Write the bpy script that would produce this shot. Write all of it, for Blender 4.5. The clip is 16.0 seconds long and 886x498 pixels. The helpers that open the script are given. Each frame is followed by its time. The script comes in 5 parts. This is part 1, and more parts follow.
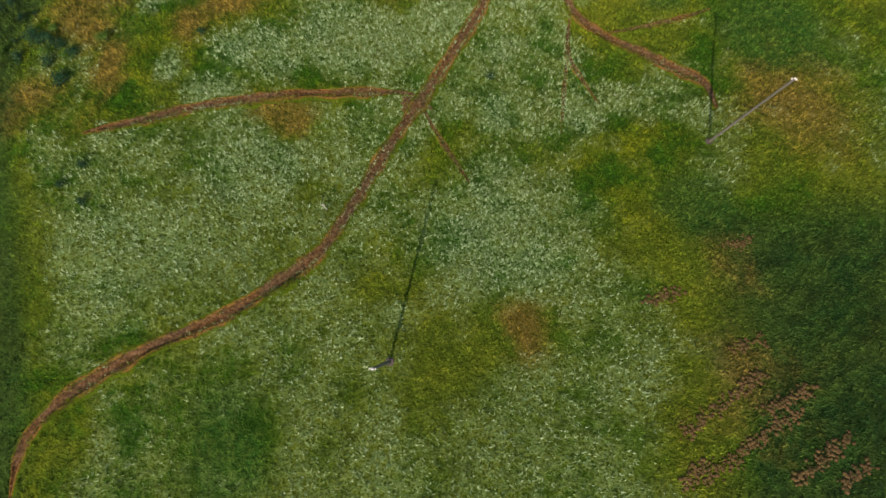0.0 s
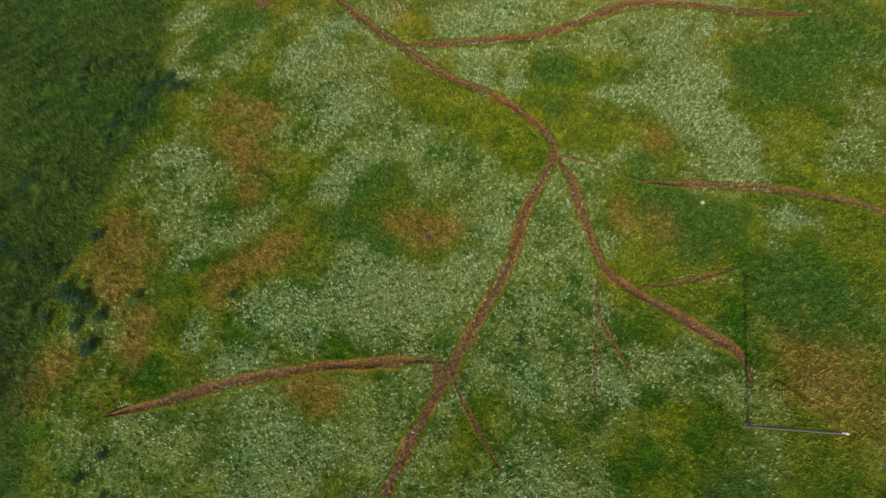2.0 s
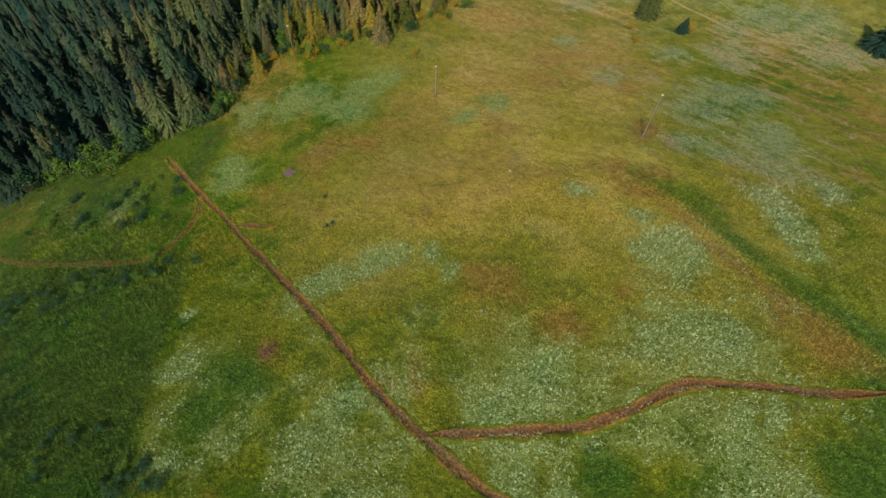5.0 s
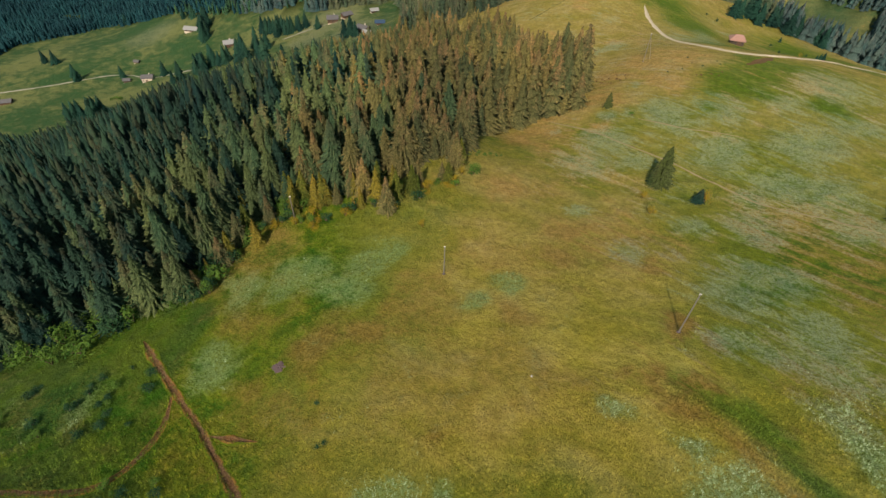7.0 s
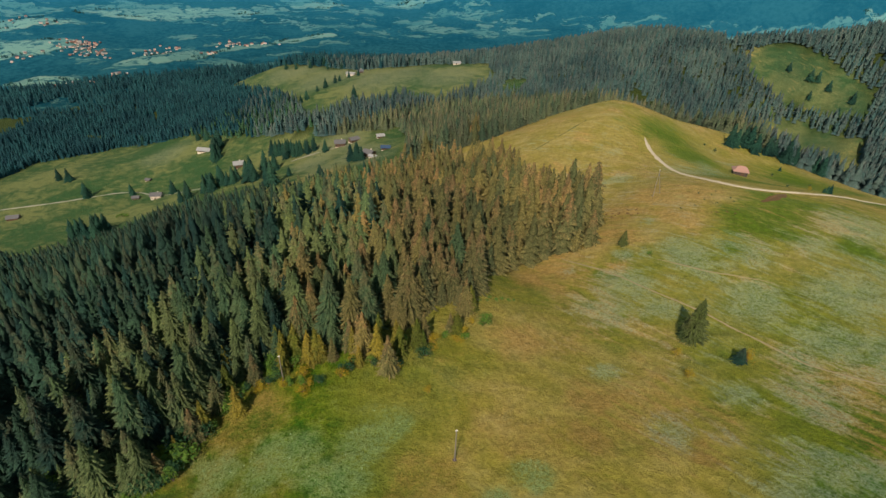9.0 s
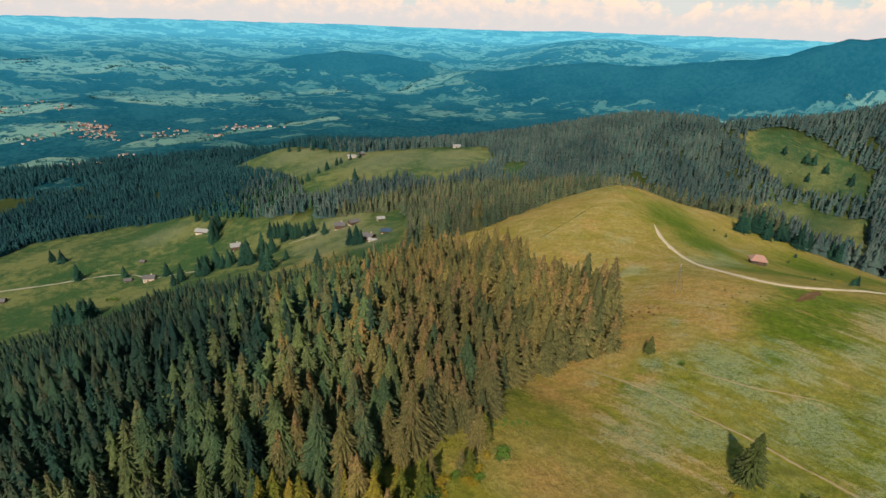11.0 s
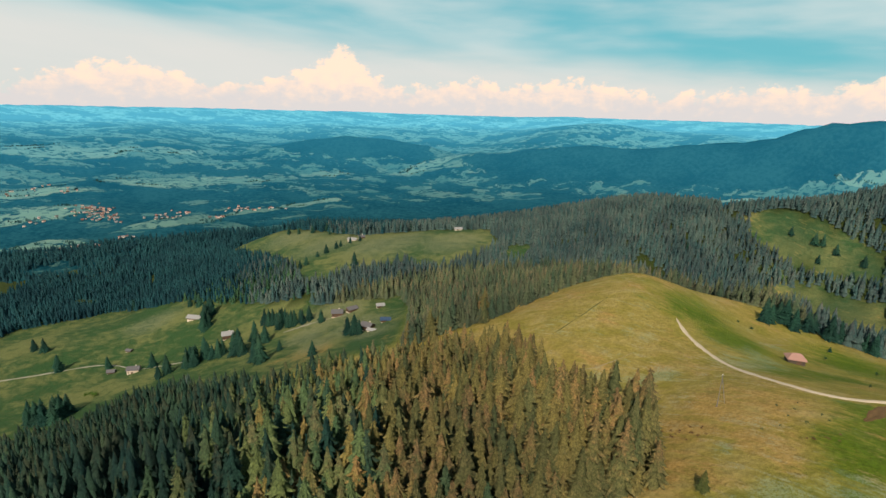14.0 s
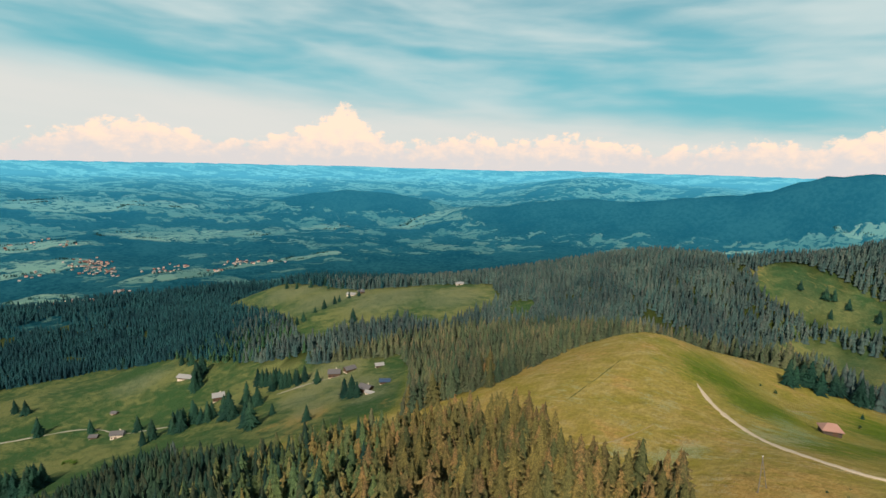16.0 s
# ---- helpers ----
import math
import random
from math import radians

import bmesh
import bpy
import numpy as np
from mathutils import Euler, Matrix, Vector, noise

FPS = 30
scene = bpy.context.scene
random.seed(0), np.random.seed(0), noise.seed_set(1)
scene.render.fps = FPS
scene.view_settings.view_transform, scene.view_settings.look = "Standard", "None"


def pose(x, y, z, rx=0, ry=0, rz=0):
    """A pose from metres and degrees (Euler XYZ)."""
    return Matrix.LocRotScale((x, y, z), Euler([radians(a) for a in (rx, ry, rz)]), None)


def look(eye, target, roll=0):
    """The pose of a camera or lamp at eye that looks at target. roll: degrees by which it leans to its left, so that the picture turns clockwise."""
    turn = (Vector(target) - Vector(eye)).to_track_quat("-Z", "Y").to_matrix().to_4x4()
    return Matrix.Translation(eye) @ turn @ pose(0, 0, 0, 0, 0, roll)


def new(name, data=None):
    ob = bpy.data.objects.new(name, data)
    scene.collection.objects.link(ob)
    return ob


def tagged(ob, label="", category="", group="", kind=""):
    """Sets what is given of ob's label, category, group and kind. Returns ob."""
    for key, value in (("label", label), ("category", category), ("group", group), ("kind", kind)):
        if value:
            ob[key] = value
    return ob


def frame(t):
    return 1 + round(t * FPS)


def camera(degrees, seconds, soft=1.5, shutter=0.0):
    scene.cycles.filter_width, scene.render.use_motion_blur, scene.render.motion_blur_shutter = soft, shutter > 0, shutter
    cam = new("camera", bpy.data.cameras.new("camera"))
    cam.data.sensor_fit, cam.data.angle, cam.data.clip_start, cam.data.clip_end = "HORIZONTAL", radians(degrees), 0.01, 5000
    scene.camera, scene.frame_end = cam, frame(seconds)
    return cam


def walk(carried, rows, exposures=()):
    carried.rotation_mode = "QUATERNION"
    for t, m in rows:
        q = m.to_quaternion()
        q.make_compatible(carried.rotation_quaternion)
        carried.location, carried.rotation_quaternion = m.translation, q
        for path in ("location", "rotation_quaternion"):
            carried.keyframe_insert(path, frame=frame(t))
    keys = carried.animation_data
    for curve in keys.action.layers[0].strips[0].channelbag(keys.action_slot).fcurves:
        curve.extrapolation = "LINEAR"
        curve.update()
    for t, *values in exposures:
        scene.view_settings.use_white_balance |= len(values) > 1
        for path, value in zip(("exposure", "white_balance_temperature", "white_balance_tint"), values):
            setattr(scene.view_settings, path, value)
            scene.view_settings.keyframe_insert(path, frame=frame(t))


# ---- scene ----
# ---------------------------------------------------------------- camera
cam = camera(82.1, 16.0, soft=1.5)
PATH = [
    (0, (0.15, -2.22, 47.96), (0.508, 1.430, 28.294), 5.67),
    (0.5, (-0.94, 3.36, 50.63), (-0.516, 7.507, 31.072), 6.32),
    (1, (-1.94, 11.46, 51.63), (-1.511, 15.668, 32.079), 6.60),
    (1.5, (-2.85, 17.84, 52.06), (-2.449, 22.532, 32.626), 5.97),
    (2, (-3.65, 23.10, 52.62), (-3.356, 28.859, 33.467), 4.32),
    (2.5, (-5.00, 29.14, 53.09), (-4.591, 35.681, 34.189), 4.89),
    (3, (-5.47, 36.49, 54.14), (-5.186, 43.721, 35.497), 3.76),
    (3.5, (-5.96, 42.35, 54.37), (-5.768, 50.500, 36.111), 3.02),
    (4, (-6.83, 48.78, 55.00), (-6.653, 57.845, 37.177), 2.80),
    (4.5, (-7.60, 54.99, 55.32), (-7.429, 64.831, 37.912), 2.65),
    (5, (-8.37, 60.46, 55.50), (-8.189, 71.336, 38.716), 2.55),
    (7.5, (-11.60, 87.05, 56.23), (-11.607, 102.088, 43.040), 2.10),
    (8, (-12.20, 91.85, 56.67), (-12.270, 107.569, 44.308), 2.04),
    (8.5, (-12.88, 96.56, 56.75), (-12.975, 112.876, 45.176), 2.07),
    (9, (-13.70, 101.54, 56.94), (-13.816, 118.406, 46.193), 2.08),
    (9.5, (-14.02, 106.67, 56.89), (-14.172, 123.974, 46.863), 2.00),
    (10, (-14.88, 111.85, 57.14), (-15.037, 129.541, 47.807), 2.00),
    (12.5, (-18.58, 131.75, 58.43), (-18.795, 150.539, 51.584), 1.65),
    (13, (-19.08, 135.56, 58.77), (-19.309, 154.525, 52.419), 1.59),
    (13.5, (-19.81, 138.80, 58.80), (-20.044, 157.914, 52.922), 1.57),
    (14, (-20.15, 142.92, 59.03), (-20.403, 162.179, 53.653), 1.53),
    (14.5, (-20.67, 146.20, 59.21), (-20.931, 165.584, 54.304), 1.48),
    (15, (-21.19, 150.05, 59.23), (-21.464, 169.556, 54.840), 1.45),
    (15.5, (-21.88, 153.23, 59.30), (-22.165, 172.846, 55.393), 1.43),
    (16, (-22.49, 156.54, 59.56), (-22.780, 176.252, 56.169), 1.38),
]
EXPOSURES = [(0, -0.02, 6900, 32), (5, 0.06, 6900, 32), (16, 0.0, 6900, 32)]
walk(cam, [(t, look(eye, target, roll)) for t, eye, target, roll in PATH], EXPOSURES)

# ---------------------------------------------------------------- light
SUN_EL, SHADOW_AZ = radians(42), radians(13)      # height of the sun; shadows fall 13 degrees right of +y
sun_way = Vector((math.sin(SHADOW_AZ) * math.cos(SUN_EL), math.cos(SHADOW_AZ) * math.cos(SUN_EL), -math.sin(SUN_EL)))
sun = new("sun", bpy.data.lights.new("sun", "SUN"))
sun.data.energy, sun.data.angle, sun.data.color = 5.2, radians(0.5), (1.0, 0.92, 0.70)
sun.rotation_mode = "QUATERNION"
sun.rotation_quaternion = sun_way.to_track_quat("-Z", "Y")


class Nodes:
    """A short way to write node trees."""

    def __init__(self, tree):
        self.tree = tree

    def put(self, kind, *links, **values):
        n = self.tree.nodes.new(kind)
        for key, value in values.items():
            if key in n.inputs:
                n.inputs[key].default_value = value
            else:
                setattr(n, key, value)
        for slot, link in enumerate(links):
            if link is not None:
                self.to(link, n.inputs[slot])
        return n

    def to(self, value, socket):
        if isinstance(value, (int, float)):
            socket.default_value = value
        elif isinstance(value, tuple):
            socket.default_value = value if len(value) == len(socket.default_value) else (*value, 1.0)
        else:
            self.tree.links.new(value, socket)

    def math(self, op, a, b=0.0, c=0.0, clamp=False):
        n = self.tree.nodes.new("ShaderNodeMath")
        n.operation, n.use_clamp = op, clamp
        for socket, v in zip(n.inputs, (a, b, c)):
            self.to(v, socket)
        return n.outputs[0]

    def mix(self, f, a, b, blend="MIX"):
        n = self.tree.nodes.new("ShaderNodeMix")
        n.data_type, n.blend_type, n.clamp_factor = "RGBA", blend, True
        self.to(f, n.inputs[0])
        self.to(a, n.inputs[6])
        self.to(b, n.inputs[7])
        return n.outputs[2]

    def ramp(self, f, lo, hi):
        n = self.tree.nodes.new("ShaderNodeMapRange")
        n.interpolation_type = "SMOOTHSTEP"
        self.to(f, n.inputs[0])
        n.inputs[1].default_value, n.inputs[2].default_value = lo, hi
        return n.outputs[0]

    def noise(self, where, scale, detail=4.0, rough=0.55, warp=0.0):
        n = self.tree.nodes.new("ShaderNodeTexNoise")
        self.to(where, n.inputs["Vector"])
        n.inputs["Scale"].default_value, n.inputs["Detail"].default_value = scale, detail
        n.inputs["Roughness"].default_value, n.inputs["Distortion"].default_value = rough, warp
        return n.outputs[0]

    def vec(self, x, y, z=0.0):
        n = self.tree.nodes.new("ShaderNodeCombineXYZ")
        for socket, v in zip(n.inputs, (x, y, z)):
            self.to(v, socket)
        return n.outputs[0]


def build_world():
    world = bpy.data.worlds.new("sky")
    scene.world = world
    world.use_nodes = True
    tree = world.node_tree
    tree.nodes.clear()
    k = Nodes(tree)
    sky = k.put("ShaderNodeTexSky", sky_type="NISHITA", sun_disc=False, sun_elevation=SUN_EL,
                sun_rotation=math.pi + SHADOW_AZ, altitude=1200.0, air_density=1.0, dust_density=0.6, ozone_density=2.0)
    way = k.put("ShaderNodeTexCoord").outputs["Generated"]
    parts = k.put("ShaderNodeSeparateXYZ", way)
    x, y, z = parts.outputs
    az = k.math("ARCTAN2", x, y)
    el = k.math("ARCSINE", z)
    # cirrus: long streaks, thinning upwards
    streak = k.noise(k.vec(k.math("MULTIPLY", az, 1.6), k.math("ADD", k.math("MULTIPLY", el, 9.0), k.math("MULTIPLY", az, 0.7))), 1.3, 3.0, 0.55, 0.3)
    fine = k.noise(k.vec(k.math("MULTIPLY", az, 5.0), k.math("MULTIPLY", el, 26.0)), 1.7, 6.0, 0.6, 0.3)
    cirrus = k.ramp(k.math("ADD", k.math("MULTIPLY", streak, 0.85), k.math("MULTIPLY", fine, 0.15)), 0.34, 0.68)
    veil = k.math("SUBTRACT", 1.0, k.ramp(k.math("ADD", el, k.math("ADD", k.math("MULTIPLY", az, 0.06), k.math("MULTIPLY", k.math("SUBTRACT", fine, 0.5), 0.04))), 0.055, 0.125))
    high = k.math("SUBTRACT", 1.0, k.math("MULTIPLY", k.ramp(el, 0.30, 0.75), 0.45))
    cirrus = k.math("MULTIPLY", k.math("MULTIPLY", cirrus, 0.9), high)
    # a bank of cumulus standing on the horizon
    rise = k.noise(k.vec(k.math("MULTIPLY", az, 7.0), 3.3), 1.0, 3.0, 0.5)

    def tower(at, sharp, tall):
        off = k.math("MULTIPLY", k.math("SUBTRACT", az, at), sharp)
        return k.math("MULTIPLY", k.math("POWER", 2.718, k.math("MULTIPLY", k.math("MULTIPLY", off, off), -1.0)), tall)

    top = k.math("MULTIPLY", rise, 0.064)
    for at, sharp, tall in ((-0.20, 19.0, 0.058), (-0.28, 15.0, 0.016), (0.80, 6.0, 0.048), (-0.53, 15.0, 0.022), (-0.63, 22.0, 0.010), (0.04, 9.0, 0.018), (0.27, 11.0, 0.016), (-0.76, 9.0, -0.022)):
        top = k.math("ADD", top, tower(at, sharp, tall))
    puff = k.noise(k.vec(k.math("MULTIPLY", az, 22.0), k.math("MULTIPLY", el, 30.0)), 1.4, 7.0, 0.62)
    body = k.math("ADD", k.math("MULTIPLY", k.math("SUBTRACT", top, el), 24.0), k.math("MULTIPLY", k.math("SUBTRACT", puff, 0.5), 2.0))
    cumulus = k.ramp(body, -0.05, 0.25)
    shade = k.ramp(k.math("ADD", k.math("MULTIPLY", puff, 0.8), k.math("MULTIPLY", el, 7.0)), 0.36, 0.80)
    cloud = k.mix(shade, (0.66, 0.74, 0.68), (1.0, 0.88, 0.64))
    blue = k.mix(1.0, sky.outputs[0], (0.042, 0.072, 0.062), "MULTIPLY")
    low = k.math("SUBTRACT", 1.0, k.ramp(el, 0.10, 0.60))
    blue = k.mix(k.math("MULTIPLY", low, 0.85), blue, (0.10, 0.56, 0.60))
    tint = k.mix(cirrus, blue, (0.53, 0.76, 0.71))
    tint = k.mix(k.math("MULTIPLY", veil, 0.88), tint, (0.68, 0.79, 0.70))
    tint = k.mix(cumulus, tint, cloud)
    back = k.put("ShaderNodeBackground", tint, 1.0)
    tree.links.new(back.outputs[0], k.put("ShaderNodeOutputWorld").inputs[0])


build_world()

# ---------------------------------------------------------------- the land
# Spot heights of the ridge and of the country round it: x, y, z in metres.
RIDGE = [
    (0, -1048, -266.3), (0, -960, -122), (-600, -887, -273.3), (600, -887, -273.3), (0, -560, 2), (-1039, -448, -273.6),
    (1039, -448, -273.7), (0, -200, 8.9), (-240, -160, -95.4), (240, -80, -23.6), (96, -48, 0.1), (-240, 0, -111.3),
    (3, 15, -7.7), (-38, 19, -6), (44, 22, -7.5), (-52, 34, -9.9), (-49, 84, -23), (-34, 89, -21), (-43, 136.5, -34.4), (-67, 101.6, -29.6),
    (-95.5, 114.3, -39), (36, 116.6, -17.8), (34, 141.4, -22.6), (32, 8, -5.4), (-1.6, 26.9, -9.8), (25, 37, -12.1), (25, 83, -12.2), (-53, 123, -35.9),
    (-1200, 152, -273.4), (1200, 152, -273.2), (320, 160, -71.9), (-10, 165, -33.1), (63, 198, -34),
]
DOME = [
    (-720, 240, -240), (-19, 242, -38), (12, 254, -48.8), (49, 258, -38.7), (152, 292, -33.5), (78, 305, -37.7),
    (53, 312, -50.4), (190, 318, -47), (560, 320, -159.2), (250, 340, -64), (155, 378, -60), (131, 343, -47.6), (88, 429, -44.4),
    (167, 435, -68.4), (60, 477, -63.3), (268, 479, -97.7), (207, 482, -73.1), (111, 483, -49.6), (720, 560, -134.1),
    (72, 576, -93.9), (160, 576, -102.1),
]
COUNTRY = [
    (-124, 607, -138.9), (-349, 621, -215.5), (-503, 694, -234.1), (368, 702, -135.4), (-134, 722, -124.2), (640, 752, -27.3),
    (421, 756, -78), (413, 793, -60), (360, 785, -75), (496, 784, -48.2), (263, 791, -62), (576, 800, -28.9), (880, 800, -48.8), (221, 842, -65.5),
    (-505, 866, -251.7), (720, 880, -47.8), (344, 920, -96.8), (448, 944, -134.3), (-319, 1024, -162), (-800, 1040, -264),
    (0, 1040, -159.9), (480, 1080, -167.9), (1040, 1200, -159.9), (-360, 1240, -239.7),
]
SPOTS = np.array(RIDGE + DOME + COUNTRY)
# Far hills: x, y, breadth, height.
FAR_HILLS = [(1050, 1420, 280, 55), (1250, 1640, 200, 50), (640, 3160, 300, 70), (960, 3300, 300, 55), (1360, 3000, 330, 40), (-1500, 2500, 400, 45), (-2080, 2080, 480, 50), (-1120, 1600, 110, 16), (-800, 1560, 90, 18), (-1300, 1750, 120, 14)]
# Long wooded ridges of the far country: the crest's points x, y, z, and the breadth of the flanks.
FAR_RIDGES = [
    ([(1900, 1820, 70), (1560, 2030, 50), (1390, 2140, 44), (1335, 2175, 26), (1232, 2230, -16), (1117, 2297, -55), (906, 2398, -83), (620, 2497, -96), (373, 2552, -112), (140, 2580, -150)], 210),
    ([(-1080, 2630, -200), (-916, 2662, -170), (-707, 2727, -113), (-543, 2765, -97), (-372, 2793, -107), (-197, 2811, -127), (-20, 2830, -168)], 190),
]


GULLY = [(31, 131), (39, 123.5), (43.6, 113), (48.5, 104), (54.5, 97), (60, 90), (66, 84)]
# the meadow's rim above the steep bank: y, x
RIM_Y, RIM_X = [-40, -5, 11, 20, 33, 45, 55, 62, 70, 80, 90, 104, 120, 139], [-35, -37, -42, -45, -47.5, -47.5, -45.5, -44.2, -44.5, -49, -51.5, -52, -58, -62]


def plate(d):
    return np.where(d > 0, d * d * np.log(d + 1e-12), 0.0)


def plate_weights():
    xy = SPOTS[:, :2] / 1000
    n = len(xy)
    d = np.hypot(xy[:, None, 0] - xy[None, :, 0], xy[:, None, 1] - xy[None, :, 1])
    q = np.c_[np.ones(n), xy]
    a = np.block([[plate(d) + 1e-5 * np.eye(n), q], [q.T, np.zeros((3, 3))]])
    return np.linalg.solve(a, np.r_[SPOTS[:, 2], 0, 0, 0])


WEIGHTS = plate_weights()


def value_noise(x, y, size, seed=0):
    """Smooth noise between 0 and 1 with lumps of that size."""
    u, v = np.asarray(x, float) / size, np.asarray(y, float) / size
    i, j = np.floor(u), np.floor(v)
    f, g = u - i, v - j
    f, g = f * f * (3 - 2 * f), g * g * (3 - 2 * g)

    def dice(a, b):
        s = np.sin(a * 127.1 + b * 311.7 + seed * 74.7) * 43758.5453
        return s - np.floor(s)

    return (dice(i, j) * (1 - f) + dice(i + 1, j) * f) * (1 - g) + (dice(i, j + 1) * (1 - f) + dice(i + 1, j + 1) * f) * g


def fractal(x, y, size, seed=0, octaves=4):
    total, amp, norm = 0.0, 1.0, 0.0
    for n in range(octaves):
        total, norm = total + amp * value_noise(np.asarray(x) + 13.7 * n, np.asarray(y) - 7.1 * n, size / 2**n, seed + n), norm + amp
        amp *= 0.55
    return total / norm


def from_gully(x, y):
    """How far each place lies from the bottom of the gully."""
    best = np.full(np.shape(x), 1e9)
    for (a, b), (c, e) in zip(GULLY, GULLY[1:]):
        t = np.clip(((x - a) * (c - a) + (y - b) * (e - b)) / ((c - a) ** 2 + (e - b) ** 2), 0, 1)
        best = np.minimum(best, np.hypot(x - a - t * (c - a), y - b - t * (e - b)))
    return best


def height(x, y):
    """The lie of the land."""
    x, y = np.atleast_1d(np.asarray(x, float)), np.atleast_1d(np.asarray(y, float))
    d = np.hypot(x + 16, y - 152)
    far = np.interp(d, [0, 1520, 1640, 2320, 2960, 3440, 3800, 3920], [-264, -276, -278, -232, -146, -68, -2, 10])
    for a, b, r, h in FAR_HILLS:
        far = far + h * np.exp(-((x - a) ** 2 + (y - b) ** 2) / (2 * (r / 1.5) ** 2))
    for crest, breadth in FAR_RIDGES:
        best, top = np.full(x.shape, 1e9), np.zeros(x.shape)
        for (a, b, h), (c, e, g) in zip(crest, crest[1:]):
            t = np.clip(((x - a) * (c - a) + (y - b) * (e - b)) / ((c - a) ** 2 + (e - b) ** 2), 0, 1)
            gap = np.hypot(x - a - t * (c - a), y - b - t * (e - b))
            top = np.where(gap < best, h + t * (g - h), top)
            best = np.minimum(gap, best)
        far = far + np.maximum(top - far, 0) * np.exp(-best * best / (2 * (breadth / 1.5) ** 2))
    far = far + 60 * (fractal(x, y, 420, 5) - 0.5) * np.clip((d - 1100) / 500, 0, 1) * np.clip((3900 - d) / 900, 0.15, 1)
    near = np.empty(x.size)
    q = np.c_[x.ravel(), y.ravel()] / 1000
    for n in range(0, len(q), 20000):
        p = q[n : n + 20000]
        dd = np.hypot(p[:, None, 0] - SPOTS[None, :, 0] / 1000, p[:, None, 1] - SPOTS[None, :, 1] / 1000)
        near[n : n + 20000] = plate(dd) @ WEIGHTS[:-3] + np.c_[np.ones(len(p)), p] @ WEIGHTS[-3:]
    u = np.clip((d - 1000) / 400, 0, 1)
    u = u * u * (3 - 2 * u)
    z = near.reshape(x.shape) * (1 - u) + far * u
    # a shallow grassy gully across the slope
    z = z - 1.2 * np.exp(-from_gully(x, y) ** 2 / 14)
    # hummocks
    z = z + 0.7 * (fractal(x, y, 9, 3, 3) - 0.5) + 2.4 * (fractal(x, y, 48, 8, 2) - 0.5) * np.clip((np.abs(x) + np.abs(y - 60) - 60) / 200, 0.1, 1)
    return z


def ground_at(x, y):
    return float(height(x, y)[0])


def inside(poly, x, y):
    """Which points lie in a polygon."""
    x, y = np.asarray(x, float), np.asarray(y, float)
    hit = np.zeros(x.shape, bool)
    for (a, b), (c, d) in zip(poly, poly[1:] + poly[:1]):
        cross = (b > y) != (d > y)
        hit ^= cross & (x < (c - a) * (y - b) / (d - b + 1e-12) + a)
    return hit


# Open ground in the plan; the rest within the near country is spruce wood.
RIDGE_MEADOW = [(-230, -400), (-170, 40), (-135, 135), (-104, 150), (-76, 160), (-67, 167), (-64, 180), (-57, 187), (-46, 195), (-33, 192), (-17, 199), (-6, 217), (0, 236), (12, 262), (41, 262), (51, 292), (49, 308), (31, 326), (22, 342), (24, 374), (8, 388), (-44, 388), (-48, 434), (0, 442), (24, 468), (60, 492), (95, 502), (140, 525), (185, 520), (212, 470), (235, 440), (300, 400), (420, 330), (420, -400)]
FARM_MEADOW = [(-626, 795), (-530, 860), (-372, 783), (-256, 702), (-168, 647), (-132, 632), (-63, 612), (-53, 570), (-50, 470), (-90, 460), (-115, 464), (-160, 470), (-221, 505), (-251, 495), (-300, 462), (-420, 470), (-640, 560)]
BACK_MEADOW = [(-40, 386), (-78, 402), (-111, 398), (-160, 425), (-205, 455), (-226, 508), (-160, 474), (-115, 468), (-52, 474), (-49, 434)]
UPPER_MEADOW = [(-430, 1140), (-250, 970), (-150, 880), (-60, 855), (36, 800), (38, 714), (-24, 664), (-68, 690), (-121, 692), (-190, 695), (-222, 780), (-300, 870), (-400, 980)]
HILL_MEADOW = [(350, 765), (372, 806), (413, 812), (440, 775), (452, 735), (474, 700), (450, 672), (408, 705), (372, 738)]
NOTCH_MEADOW = [(36, 676), (50, 724), (72, 722), (78, 700), (58, 664)]
STRIP_MEADOW = [(225, 470), (333, 697), (386, 708), (440, 649), (300, 440)]
OPEN = [RIDGE_MEADOW, FARM_MEADOW, BACK_MEADOW, UPPER_MEADOW, HILL_MEADOW, NOTCH_MEADOW, STRIP_MEADOW]


def wooded(x, y):
    x, y = np.asarray(x, float), np.asarray(y, float)
    wx, wy = x + 7 * (value_noise(x, y, 17, 21) - 0.5), y + 7 * (value_noise(x, y, 17, 22) - 0.5)
    free = np.zeros(x.shape, bool)
    for poly in OPEN:
        free |= inside(poly, wx, wy)
    return ~free


# Patches of pale flowering herbs, dry grass and lush grass: x, y, radius.
PALE_RIDGE = [(-16, 64, 7.5), (-15, 53, 5), (-36, 55, 4.5), (-28, 43, 3), (-20, 32, 5.5), (-10, 36, 9), (-2, 39, 6), (-44, 72, 3), (2, 46, 6), (6, 85, 10), (-1, 81, 6), (32, 89, 8), (33, 75, 6), (34, 66, 11), (40, 59, 8), (25, 66, 5), (8, 71, 4), (0, 73, 5), (-24, 76, 6), (8, 37, 4), (7, 25, 5), (-23, 24, 5), (-35, 38, 4), (47, 48, 4), (20, 25, 3), (-30, 28, 3), (15, 50, 3), (6, 10, 12), (-18, 17, 9), (-30, 7, 12), (-49, 89, 4), (30, 106, 8)]
